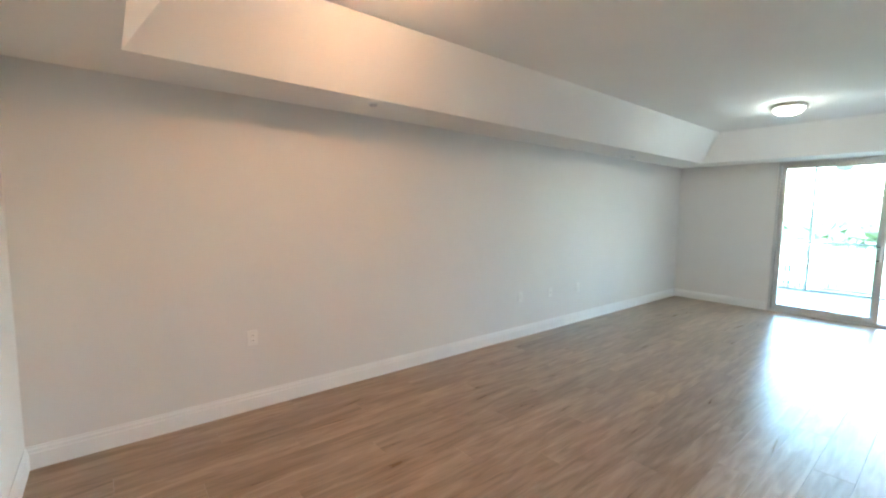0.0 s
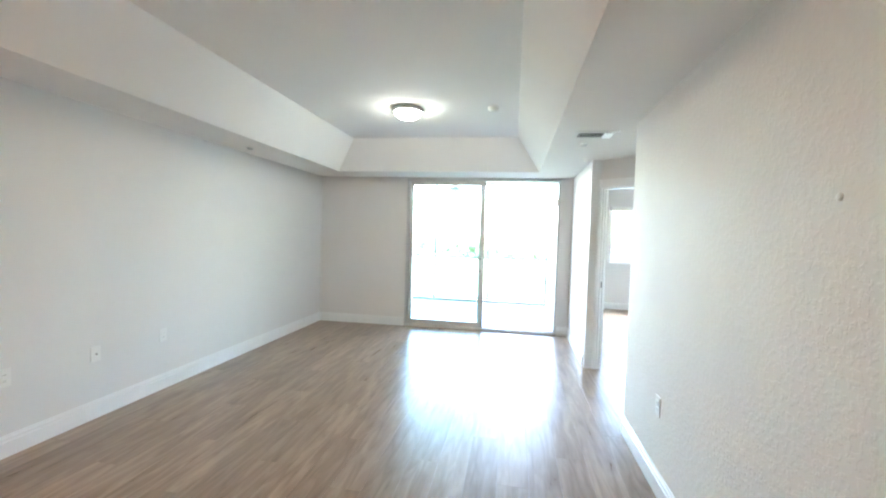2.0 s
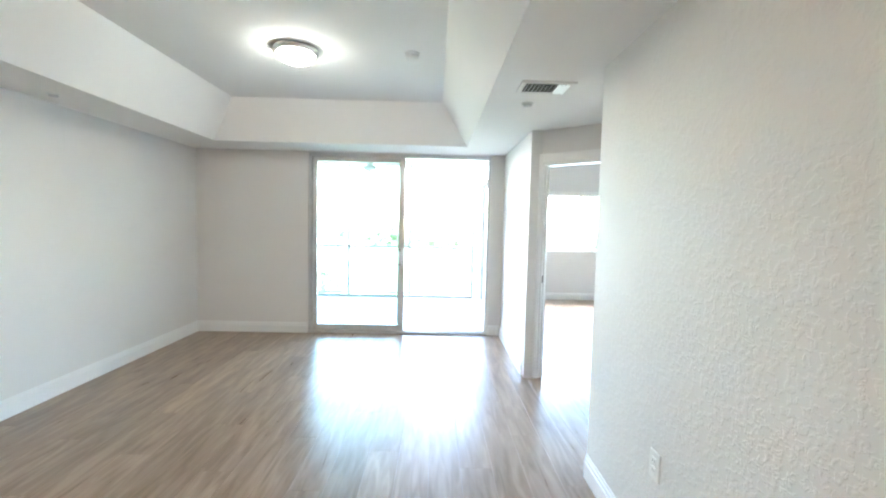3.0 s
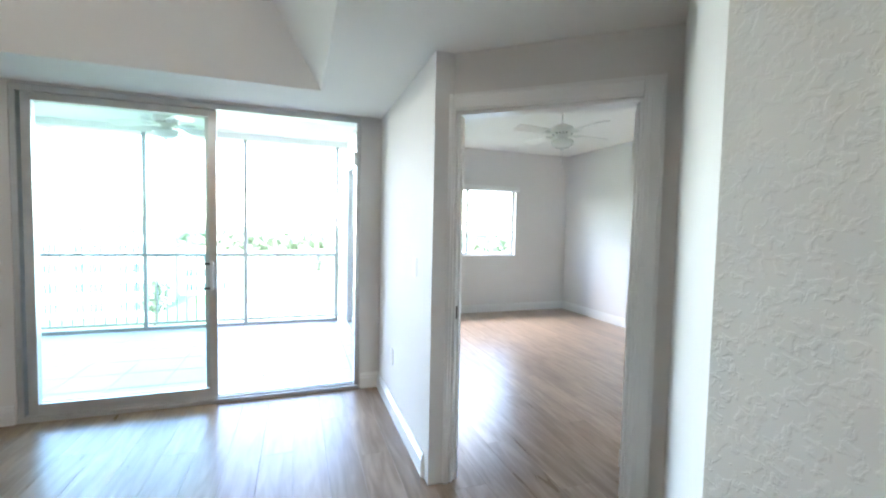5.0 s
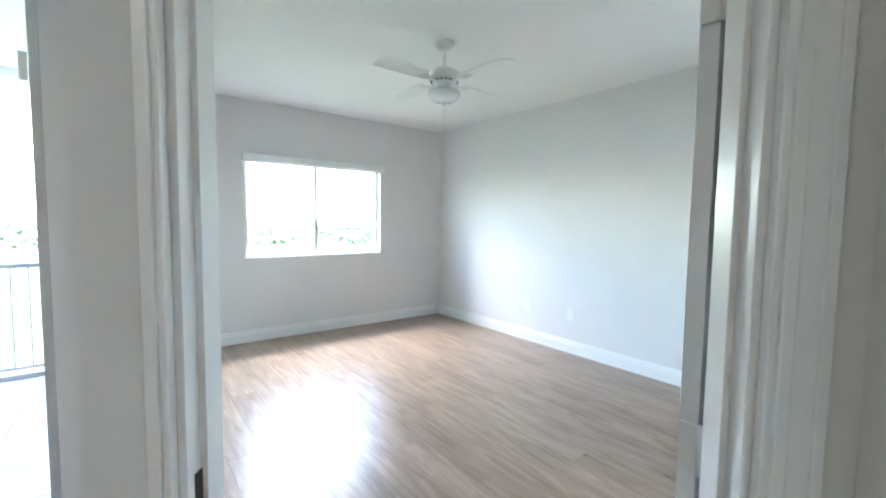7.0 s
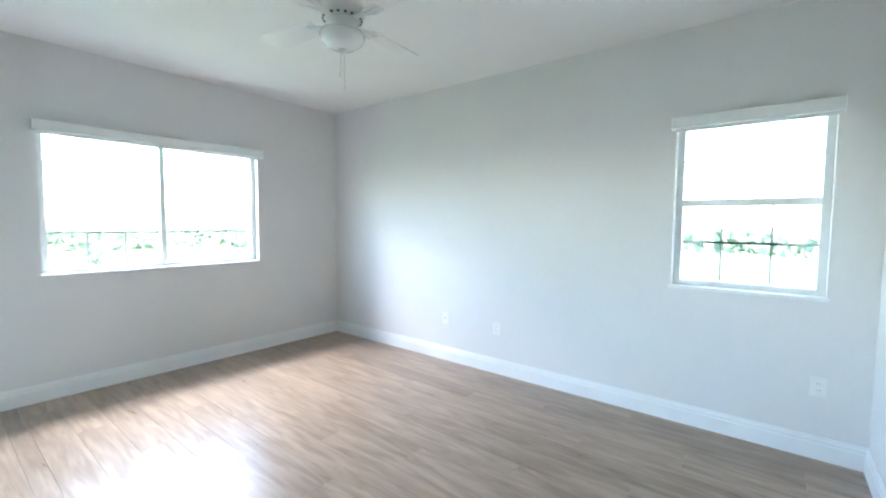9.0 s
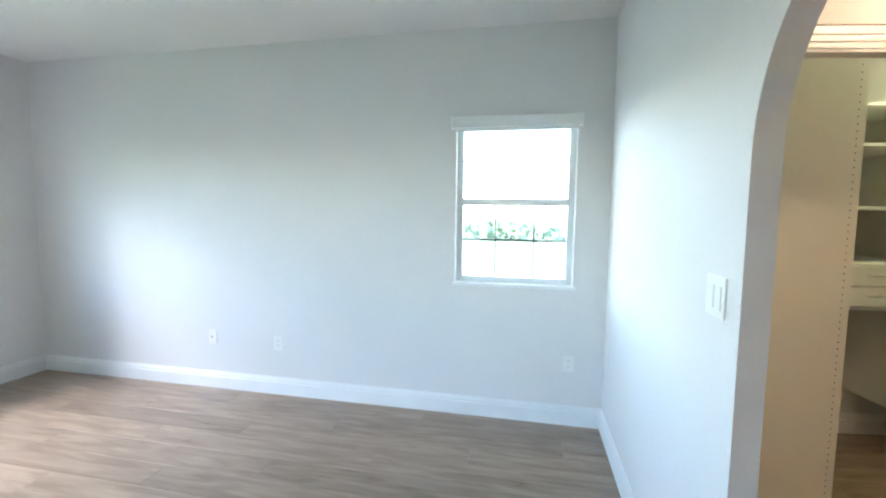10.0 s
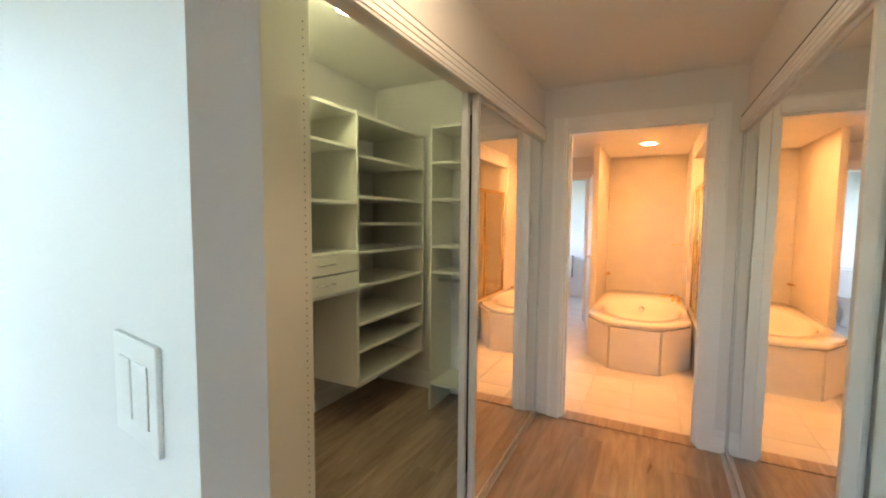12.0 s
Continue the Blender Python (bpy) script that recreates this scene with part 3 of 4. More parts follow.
flush_lamp(1.956, -2.12, TRAY, LAMP_GLASS, "lit flush ceiling lamp with a metal rim and opal bowl")
flush_lamp(1.45, -6.95, TRAY, WARM_GLASS, "warm lit flush ceiling lamp over the dining end")
flush_lamp(*hall(6.45, -2.80), HALL, HALL_GLASS, "warm lit flush ceiling lamp in the dressing hall", 0.13)
flush_lamp(*hall(7.45, -3.45), 2.52, CLOSET_GLASS, "lit flush ceiling lamp in the closet", 0.13)


def smoke_alarm(x, y, z):
    s = thing("smoke_alarm", pose(x, y, z), "small round white smoke alarm on the ceiling", "smoke alarm", "smoke alarms")
    part("base", turned([(0.058, 0), (0.058, -0.012), (0.05, -0.014)], 28), PLASTIC, s)
    part("cover", turned([(0.05, -0.013), (0.048, -0.03), (0.04, -0.042), (0.01, -0.045)], 28), PLASTIC, s)


smoke_alarm(2.843, -2.1, TRAY), smoke_alarm(*hall(6.2, -3.55), HALL)


def sprinkler(x, y, z):
    s = thing("sprinkler", pose(x, y, z), "small round sprinkler cover plate on the ceiling", "sprinkler", "ceiling sprinklers")
    part("cover_plate", turned([(0.042, 0), (0.042, -0.004), (0.035, -0.009), (0.004, -0.01)], 24), WHITE_ALU, s)
    part("ring", turned([(0.03, -0.009), (0.028, -0.02), (0.004, -0.021)], 20), ALU, s)


for x, y, z in ((0.411, -6.57, LOW), (0.239, -2.25, LOW), (3.70, -2.35, LOW), (2.9, 1.1, 2.64)):
    sprinkler(x, y, z)

vent = thing("ceiling_vent", pose(3.73, -2.72, LOW), "white metal ceiling air vent with open slats", "vent")
# flat dark plate stands for the shade inside the duct
part("backing", box(-0.14, -0.09, -0.004, 0.14, 0.09, -0.001), DARK, vent, "dark plate coloured as the shade behind the slats")
for a in ((-0.17, -0.12, 0.17, -0.088), (-0.17, 0.088, 0.17, 0.12), (-0.17, -0.0875, -0.138, 0.0875), (0.138, -0.0875, 0.17, 0.0875)):
    part("frame", box(a[0], a[1], -0.012, a[2], a[3], 0, 0.003), PLASTIC, vent)
for i in range(11):
    bm = box(-0.001, -0.087, -0.011, 0.001, 0.087, 0.011)
    bm.transform(pose(-0.125 + i * 0.025, 0, -0.012, 0, 38 if i < 8 else -38, 0))
    part("slat", bm, WHITE_ALU, vent)


def ceiling_fan(m, drop, label, turn, count):
    """Hub at the origin of the ceiling; blades on ornate arms, bowl light below."""
    f = thing("ceiling_fan", m, label, "ceiling fan", "ceiling fans")
    part("canopy", turned([(0.068, 0), (0.066, -0.02), (0.045, -0.05), (0.02, -0.062)], 28), PLASTIC, f)
    part("downrod", rod((0, 0, -0.06), (0, 0, -drop + 0.005), 0.012), PLASTIC, f)
    z = -drop
    part("motor", turned([(0.02, z + 0.01), (0.06, z), (0.108, z - 0.022), (0.118, z - 0.05), (0.112, z - 0.085), (0.09, z - 0.1), (0.08, z - 0.102)], 36), PLASTIC, f)
    # dark blocks coloured as the shade inside the motor's open slots
    for i in range(18):
        bm = box(0.094, -0.006, z - 0.1, 0.103, 0.006, z - 0.092)
        bm.transform(pose(0, 0, 0, 0, 0, i * 20))
        part("vent_slot", bm, DARK, f)
    part("switch_housing", turned([(0.08, z - 0.1), (0.078, z - 0.115), (0.055, z - 0.12), (0.05, z - 0.15), (0.062, z - 0.16)], 30), PLASTIC, f)
    bowl = part("bowl", turned([(0.062, z - 0.155), (0.11, z - 0.165), (0.118, z - 0.18), (0.105, z - 0.212), (0.07, z - 0.238), (0.022, z - 0.247)], 36), OPAL, f, "unlit opal glass bowl")
    part("finial", turned([(0.022, z - 0.246), (0.024, z - 0.252), (0.008, z - 0.266), (0.003, z - 0.27)], 16), ALU, bowl)
    for x, l in ((-0.012, 0.1), (0.012, 0.16)):
        c = part("pull_chain", rod((x, 0, z - 0.26 - l), (x, 0, z - 0.25), 0.0016, seg=6), ALU, f)
        part("fob", rod((x, 0, z - 0.29 - l), (x, 0, z - 0.26 - l), 0.006, 0.003, seg=8), PLASTIC, c)
    for i in range(count):
        at = pose(0, 0, z - 0.095, 0, 0, turn + i * 360 / count)
        bm = box(0.085, -0.02, -0.012, 0.16, 0.02, -0.004, 0.003)
        for s in (-1, 1):
            rod((0.14, s * 0.012, -0.006), (0.2, s * 0.042, -0.002), 0.006, bm=bm)
            rod((0.2, s * 0.042, -0.002), (0.25, s * 0.03, 0.0), 0.006, bm=bm)
        rod((0.14, 0, -0.006), (0.25, 0, 0.0), 0.006, bm=bm)
        bm.transform(at)
        part("blade_arm", bm, PLASTIC, f)
        w0, w1, r0, r1 = 0.06, 0.076, 0.19, 0.61
        outline = [(r0, -w0), (r1 - 0.03, -w1), (r1 - 0.008, -w1 + 0.02), (r1, 0), (r1 - 0.008, w1 - 0.02), (r1 - 0.03, w1), (r0, w0)]
        bm = prism(outline, 0.004, 0.011, bevel=0.002)
        bm.transform(at @ pose(0, 0, 0, 11, 0, 0))
        part("blade", bm, PLASTIC, f)
    return f


ceiling_fan(pose(5.935, 0.26, BED), 0.185, "white four-blade ceiling fan with an unlit bowl light", 6, 4)
ceiling_fan(pose(2.0, 1.3, 2.64), 0.14, "white five-blade ceiling fan on the balcony ceiling", 12, 5)


# ---- outlets and switches ----
def plate(m, w, kind, label):
    """A wall plate; local x along the wall, -y into the room."""
    p = thing("wall_switch" if kind == "switch" else "wall_outlet", m, label, "switch" if kind == "switch" else "outlet", "wall plates")
    part("cover_plate", box(-w / 2, -0.006, -0.058, w / 2, 0, 0.058, 0.002), PLASTIC, p)
    xs = (-0.023, 0.023) if w > 0.1 else (0,)
    for x in xs:
        if kind == "switch":
            part("rocker", box(x - 0.016, -0.008, -0.034, x + 0.016, -0.0055, 0.034, 0.002), PLASTIC, p)
        elif kind == "outlet":
            for z in (-0.02, 0.02):
                s = part("socket", box(x - 0.016, -0.009, z - 0.014, x + 0.016, -0.0055, z + 0.014, 0.002), PLASTIC, p)
                # slots are not cut; dark blocks give the shade within them
                for dx in (-0.006, 0.006):
                    part("slot", box(x + dx - 0.001, -0.0095, z - 0.004, x + dx + 0.001, -0.0088, z + 0.005), DARK, s)
        else:
            part("jack", turned([(0.008, 0), (0.008, 0.008), (0.004, 0.009)], 12, m=pose(x, -0.005, 0, 90, 0, 0)), CHROME, p)
    return p


OUT, SWI, JACK = "white wall outlet low on the painted wall", "white rocker switch plate on the painted wall", "white cable jack plate low on the wall"
for y, z, k in ((-7.384, 0.56, "outlet"), (-4.33, 0.5, "outlet"), (-3.75, 0.49, "jack"), (-3.13, 0.49, "outlet")):
    plate(pose(0, y, z, 0, 0, 90), 0.075, k, OUT if k == "outlet" else JACK)
plate(pose(EAST, -3.80, 0.5, 0, 0, -90), 0.075, "outlet", OUT)
plate(pose(3.93, -1.16, 1.175, 0, 0, -90), 0.075, "switch", SWI)
plate(pose(3.93, -0.55, 0.44, 0, 0, -90), 0.075, "outlet", OUT)
plate(pose(BX1, 0.43, 0.42, 0, 0, -90), 0.075, "outlet", OUT)
plate(pose(BX1, 1.03, 0.43, 0, 0, -90), 0.075, "jack", JACK)
plate(pose(6.165, BY0, 1.235, 0, 0, 180), 0.118, "switch", "white double rocker switch plate beside the arch")
plate(pose(BX1, -1.80, 0.44, 0, 0, -90), 0.075, "outlet", OUT)
nail = thing("wall_anchor", pose(EAST, -5.1, 1.61, 0, 0, -90), "small pale anchor plug in the textured wall", "wall anchor")
part("cap", turned([(0.012, 0), (0.012, 0.004), (0.004, 0.006)], 14, m=pose(0, 0, 0, 90, 0, 0)), PLASTIC, nail)


# ---- dressing hall: mirror doors and closet ----
def mirror_door(m, width, high, label, edge=0.0):
    d = thing("mirror_door", m, label, "mirror door", "sliding mirror doors")
    part("mirror", box(0.022, 0.006, 0.05, width - 0.022, 0.016, high - 0.03), MIRROR, d, "silver mirror sheet")
    for x in (0, width - 0.024):
        part("stile", box(x, -0.002, 0.02, x + 0.028, 0.03, high, 0.005), SATIN, d)
    part("top_rail", box(0.0245, 0.001, high - 0.03, width - 0.0245, 0.023, high, 0.003), ALU, d)
    part("bottom_rail", box(0.0245, 0.001, 0.02, width - 0.0245, 0.023, 0.05, 0.003), ALU, d)
    return d


mirror_door(HALL_M @ pose(CLOSET + 0.004, -3.55, 0, 0, 0, -90), 1.21, 1.985, "aluminium framed sliding mirror door of the closet")
mirror_door(HALL_M @ pose(CLOSET + 0.038, -3.51, 0, 0, 0, -90), 1.24, 1.985, "aluminium framed mirror door slid behind another one")
mirror_door(HALL_M @ pose(MIRROR_W - 0.004, END + 0.01, 0, 0, 0, 90), 1.66, 1.955, "aluminium framed sliding mirror door opposite the closet")
mirror_door(HALL_M @ pose(MIRROR_W - 0.038, -3.14, 0, 0, 0, 90), 0.88, 1.955, "aluminium framed mirror door partly behind another one")
for nm, x0, x1, z, y1 in (("closet_track_fascia", CLOSET - 0.018, CLOSET - 0.001, 1.976, -2.16), ("mirror_track_fascia", MIRROR_W - 0.019, MIRROR_W + 0.012, 1.945, -2.26)):
    f = askew(thing(nm, Matrix(), "white gloss fascia over the sliding door track", "track", kind="structure"))
    part("board", box(x0, END + 0.002, z, x1, y1, z + 0.08, 0.003), TRIM, f)
    for k in range(3):
        part("bead", box(x0 - 0.004 if x0 > 6 else x1, END + 0.003, z + 0.010 + k * 0.022, x0 if x0 > 6 else x1 + 0.004, y1 - 0.001, z + 0.022 + k * 0.022, 0.0015), TRIM, f)
    # dark strip coloured as the shade in the gap above the board
    part("gap_shade_strip", box(x0 + 0.004, END + 0.003, z + 0.0805, x1, y1 - 0.001, z + 0.087), DARK, f)
for nm, x, y1 in (("closet_floor_track", CLOSET, -2.17), ("mirror_floor_track", MIRROR_W - 0.045, -2.26)):
    f = thing(nm, HALL_M @ pose(x, 0, 0), "aluminium floor track of the sliding doors", "track", kind="structure")
    part("plate", box(-0.004, END + 0.003, 0.0, 0.066, y1, 0.006, 0.001), ALU, f)
    for dx in (0.014, 0.046):
        part("rib", box(dx, END + 0.003, 0.006, dx + 0.004, y1, 0.016), ALU, f)


def board(parent, name, x0, y0, z0, x1, y1, z1):
    return part(name, box(x0, y0, z0, x1, y1, z1, 0.0015), MELAMINE, parent)


T = 0.018
unit = thing("closet_shelf_unit", HALL_M @ pose(7.79, -4.757, 0), "white wall-hung closet shelf unit with nine open shelves", "shelf unit")
board(unit, "side_panel", 0, 0, 0.32, 0.495, T, 2.09), board(unit, "side_panel", 0, 0.845, 0.32, 0.495, 0.845 + T, 2.09)
part("back_strip", box(0.4885, 0.40, 0.36, 0.4985, 0.43, 2.06), MELAMINE, unit)
for z in (2.075, 1.82, 1.56, 1.385, 1.2, 0.98, 0.73, 0.55, 0.335):
    board(unit, "shelf", 0.002, T + 0.001, z - T / 2, 0.488, 0.844, z + T / 2)
unit = thing("closet_drawer_unit", HALL_M @ pose(7.79, -3.892, 0), "white closet unit with open shelves over two shallow drawers", "shelf unit")
board(unit, "side_panel", 0, 0.62, 0.95, 0.495, 0.62 + T, 2.09)
for z in (2.075, 1.86, 1.52, 1.215, 0.965):
    board(unit, "shelf", 0.002, 0.003, z - T / 2, 0.488, 0.619, z + T / 2)
for z in (1.095, 0.98):
    dr = part("drawer", box(-0.018, 0.006, z, 0.3, 0.616, z + 0.108, 0.003), MELAMINE, unit)
    part("handle", rod((-0.038, 0.24, z + 0.06), (-0.038, 0.38, z + 0.06), 0.005, bm=rod((-0.038, 0.25, z + 0.06), (-0.016, 0.25, z + 0.06), 0.004, bm=rod((-0.038, 0.37, z + 0.06), (-0.016, 0.37, z + 0.06), 0.004))), CHROME, dr, "chrome bar handle")
tower = thing("closet_tower", HALL_M @ pose(6.97, -4.443, 0), "white closet tower with shelves and a chrome hanging rod", "shelf unit")
board(tower, "side_panel", 0.58, -0.34, 0, 0.58 + T, 0, 2.09), board(tower, "side_panel", 0, -0.34, 0, T, 0, 2.09)
for z in (2.075, 1.82, 1.56, 1.22, 1.035, 0.2):
    board(tower, "shelf", T + 0.001, -0.335, z - T / 2, 0.579, -0.002, z + T / 2)
part("hanging_rod", rod((T, -0.12, 0.965), (0.58, -0.12, 0.965), 0.013), CHROME, tower, "chrome hanging rod")
gable = thing("closet_end_panel", HALL_M @ pose(7.385, -3.087, 0), "white closet end panel with a row of shelf-pin holes", "closet panel")
core = part("panel", box(0, 0, 0.0, T, 0.7, 2.3, 0.0015), MELAMINE, gable)
# no real holes: dark discs take the colour of the shade in them
hole = mesh_of("pin_hole", rod((-0.0012, 0, 0), (0.001, 0, 0), 0.003, seg=8), DARK)
for i in range(66):
    h = new("pin_hole", hole)
    h.parent, h.location = core, (0, 0.035, 0.12 + i * 0.032)
for z in (2.2, 1.0, 0.1):
    board(gable, "shelf", T + 0.001, 0.05, z, 0.89, 0.69, z + T)


# ---- bathroom ----
def bathtub():
    tub = thing("bathtub", HALL_M @ pose(6.215, -6.85, 0), "cream bathtub set in a faceted tiled deck", "bathtub")
    ring = [(0.483, -1.245), (0.483, 0.49), (0.245, 0.835), (-0.195, 0.835), (-0.453, 0.50), (-0.453, -1.245)]
    skirt = [(x * 0.98, y * 0.98 if y > 0 else y) for x, y in ring]
    for p, q in zip(skirt, skirt[1:]):
        m, length = along(p, q)
        bm = box(0.002, -0.02, 0.0, length - 0.002, 0.0, 0.405, 0.003)
        bm.transform(m)
        part("skirt_tile", bm, TILE, tub)
    n = 40
    bm = bmesh.new()

    def outer(w):
        d = Vector((math.cos(w), math.sin(w)))
        best = 9
        for i in range(6):
            p, q = Vector(ring[i]), Vector(ring[(i + 1) % 6])
            e = q - p
            den = d.x * e.y - d.y * e.x
            if abs(den) > 1e-6:
                s, u = (p.x * e.y - p.y * e.x) / den, (p.x * d.y - p.y * d.x) / den
                if s > 0 and -1e-6 <= u <= 1 + 1e-6:
                    best = min(best, s)
        return d * best

    rings = []
    for scale, z in ((0.97, 0.405), (1.0, 0.415), (1.0, 0.445), (0.985, 0.455)):
        rings.append([bm.verts.new((*(outer(2 * math.pi * i / n) * scale), z)) for i in range(n)])
    for rx, ry, z in ((0.40, 0.62, 0.455), (0.385, 0.60, 0.44), (0.34, 0.53, 0.3), (0.29, 0.44, 0.17), (0.2, 0.3, 0.12), (0.02, 0.02, 0.115)):
        rings.append([bm.verts.new((rx * math.cos(2 * math.pi * i / n), ry * math.sin(2 * math.pi * i / n), z)) for i in range(n)])
    for lo, hi in zip(rings, rings[1:]):
        for i in range(n):
            bm.faces.new((lo[i], lo[(i + 1) % n], hi[(i + 1) % n], hi[i])).smooth = True
    part("basin", bm, ENAMEL, tub, "glossy cream basin and rim")
    part("overflow", turned([(0.035, 0), (0.035, 0.008), (0.012, 0.014)], 20, m=pose(0.0, -0.545, 0.34, -70, 0, 0)), CHROME, tub, "chrome overflow plate")
    tap = part("tap", rod((-0.33, -0.62, 0.455), (-0.33, -0.62, 0.535), 0.016, bm=rod((-0.33, -0.62, 0.53), (-0.19, -0.54, 0.515), 0.012)), BRASS, tub, "brass tap")
    for y in (-0.76, -0.5):
        part("tap_handle", rod((-0.385, y, 0.455), (-0.385, y, 0.5), 0.014, 0.02), BRASS, tap)


bathtub()
# the last one, over the shower, is an added fill for its dark interior
for x, y in ((6.21, -7.08), (5.55, -5.45), (7.3, -5.9), (5.3, -6.6)):
    dl = thing("downlight", HALL_M @ pose(x, y, 2.29), "lit recessed ceiling downlight with a white ring", "downlight", "bathroom downlights")
    part("trim_ring", turned([(0.1, 0), (0.1, -0.006), (0.078, -0.009), (0.076, -0.004)], 32), PLASTIC, dl)
    part("lens", turned([(0.075, -0.001), (0.075, -0.004), (0.01, -0.0045)], 32), SPOT_GLASS, dl)
for nm, x, y, z, ang in (("towel_bar", 6.695, -7.95, 0.69, 90), ("soap_dish_bar", 5.84, -8.095, 1.11, 0)):
    b = thing(nm, HALL_M @ pose(x, y, z, 0, 0, ang), "small brass bar fixed to the tiled wall", "towel bar")
    part("bar", rod((-0.07, 0.05, 0), (0.07, 0.05, 0), 0.008), BRASS, b)
    for dx in (-0.06, 0.06):
        part("post", rod((dx, 0, 0), (dx, 0.05, 0), 0.01), BRASS, b)
sh = thing("shower_enclosure", HALL_M @ pose(5.71, -7.295, 0.44), "brass framed glass shower screen on a low tiled wall", "shower")
for y in (0.0, 0.68, 1.34):
    part("post", box(-0.014, y, 0.0, 0.014, y + 0.028, 1.35, 0.003), BRASS, sh)
for z0, z1 in ((0.0, 0.03), (1.31, 1.35)):
    part("rail", box(-0.016, 0.029, z0, 0.016, 1.339, z1, 0.003), BRASS, sh)
for y0, y1 in ((0.029, 0.679), (0.709, 1.339)):
    part("pane", box(-0.003, y0, 0.03, 0.003, y1, 1.31), SHOWER_GLASS, sh).visible_shadow = False
part("handle", rod((0.03, 0.74, 0.55), (0.03, 0.74, 0.8), 0.008, bm=rod((0.0, 0.74, 0.56), (0.03, 0.74, 0.56), 0.007)), BRASS, sh, "brass pull handle")


def toilet(m):
    t = thing("toilet", m, "white ceramic toilet with a closed lid", "toilet")
    part("pedestal", turned([(0.11, 0), (0.115, 0.02), (0.09, 0.12), (0.1, 0.22), (0.17, 0.34), (0.185, 0.38)], 28, m=Matrix.Diagonal((1, 1.25, 1, 1))), ENAMEL, t)
    part("seat", turned([(0.185, 0.381), (0.192, 0.39), (0.19, 0.402), (0.02, 0.404)], 32, m=Matrix.Diagonal((1, 1.25, 1, 1))), PLASTIC, t)
    part("lid", turned([(0.188, 0.405), (0.19, 0.415), (0.17, 0.424), (0.02, 0.428)], 32, m=Matrix.Diagonal((1, 1.25, 1, 1))), PLASTIC, t)
    tank = part("tank", box(-0.23, 0.2, 0.37, 0.23, 0.4, 0.74, 0.02), ENAMEL, t)
    part("tank_lid", box(-0.24, 0.19, 0.741, 0.24, 0.405, 0.775, 0.01), ENAMEL, tank)
    part("flush_lever", box(-0.2, 0.18, 0.66, -0.12, 0.199, 0.68, 0.004), CHROME, tank)


toilet(HALL_M @ pose(7.66, -9.32, 0, 0, 0, 180))


# ---- balcony ----
sc = thing("balcony_screen", pose(0, 2.76, 0), "white aluminium screen frame along the balcony edge", "screen")
for x in (3.80, 2.57, 1.385, 0.17, -1.05):
    part("post", box(x - 0.022, -0.025, 0.0, x + 0.022, 0.025, 2.64, 0.004), SCREEN_ALU, sc)
for z in (0.0, 0.965, 2.6):
    part("rail", box(-1.1, -0.02, z, 3.82, 0.02, z + 0.04, 0.003), SCREEN_ALU, sc)
rl = thing("balcony_railing", pose(0, 2.87, 0), "white metal balcony railing with thin pickets", "railing")
part("top_rail", box(-1.1, -0.02, 0.97, 3.85, 0.02, 1.0, 0.004), SCREEN_ALU, rl)
part("bottom_rail", box(-1.1, -0.015, 0.05, 3.85, 0.015, 0.08, 0.004), SCREEN_ALU, rl)
picket = mesh_of("picket", box(-0.007, -0.007, 0.081, 0.007, 0.007, 0.969), SCREEN_ALU)
for i in range(43):
    p = new("picket", picket)
    p.parent, p.location = rl, (-1.05 + i * 0.115, 0, 0)
setting("balcony_beam", box(-1.2, 2.72, 2.56, 3.93, 3.0, 2.66), CEIL, "white beam along the balcony ceiling edge", "beam")
wall("wall_balcony_west", (-1.1, 0.1), (-1.1, 3.0), 0.12, mat=STUCCO, label="pale stucco balcony end wall")
wall("wall_balcony_outer", (-1.1, 0.02), (0.0, 0.02), 0.13, mat=STUCCO, label="pale stucco balcony wall")


# ---- outside ----
setting("ground", box(-2500, -2500, -14.5, 2500, 2500, -14), GRASS, "wide green lawn reaching the horizon", "ground")
setting("lake", prism([(20, 70), (70, 45), (190, 80), (230, 170), (120, 210), (40, 150)], -13.99, -13.94), WATER, "calm lake beyond the lawn", "water")
setting("road", box(-120, 52, -13.99, 16, 59, -13.93), ASPHALT, "asphalt drive across the lawn", "road")


def apartment_house(x, y, w, d, floors, bays):
    h = thing("apartment_building", pose(x, y, -14), "pale stucco apartment building with rows of windows", "building", "apartment buildings")
    fl = 3.1
    part("wall", box(0, 0, 0, w, d, floors * fl, 0.05), STUCCO, h)
    part("roof", box(-0.4, -0.4, floors * fl, w + 0.4, d + 0.4, floors * fl + 0.6, 0.05), ROOFING, h)
    pitch = w / bays
    for k in range(floors):
        for b in range(bays):
            for dx in (-1.35, -0.65, 0.45, 1.1, 1.75):
                cx = (b + 0.5) * pitch + dx
                f = part("window", box(cx - 0.3, -0.06, k * fl + 0.9, cx + 0.3, 0.05, k * fl + 2.5, 0.01), WHITE_ALU, h)
                part("pane", box(cx - 0.25, -0.08, k * fl + 0.96, cx + 0.25, -0.055, k * fl + 2.44), FAR_GLASS, f)
        part("ledge", box(-0.1, -0.15, k * fl + 2.95, w + 0.1, 0, k * fl + 3.1), TRIM, h)


apartment_house(-36.3, 76, 17.2, 14, 5, 3)
apartment_house(-20, 97, 5.5, 12, 3, 1)
apartment_house(-75, 90, 32, 14, 5, 6)


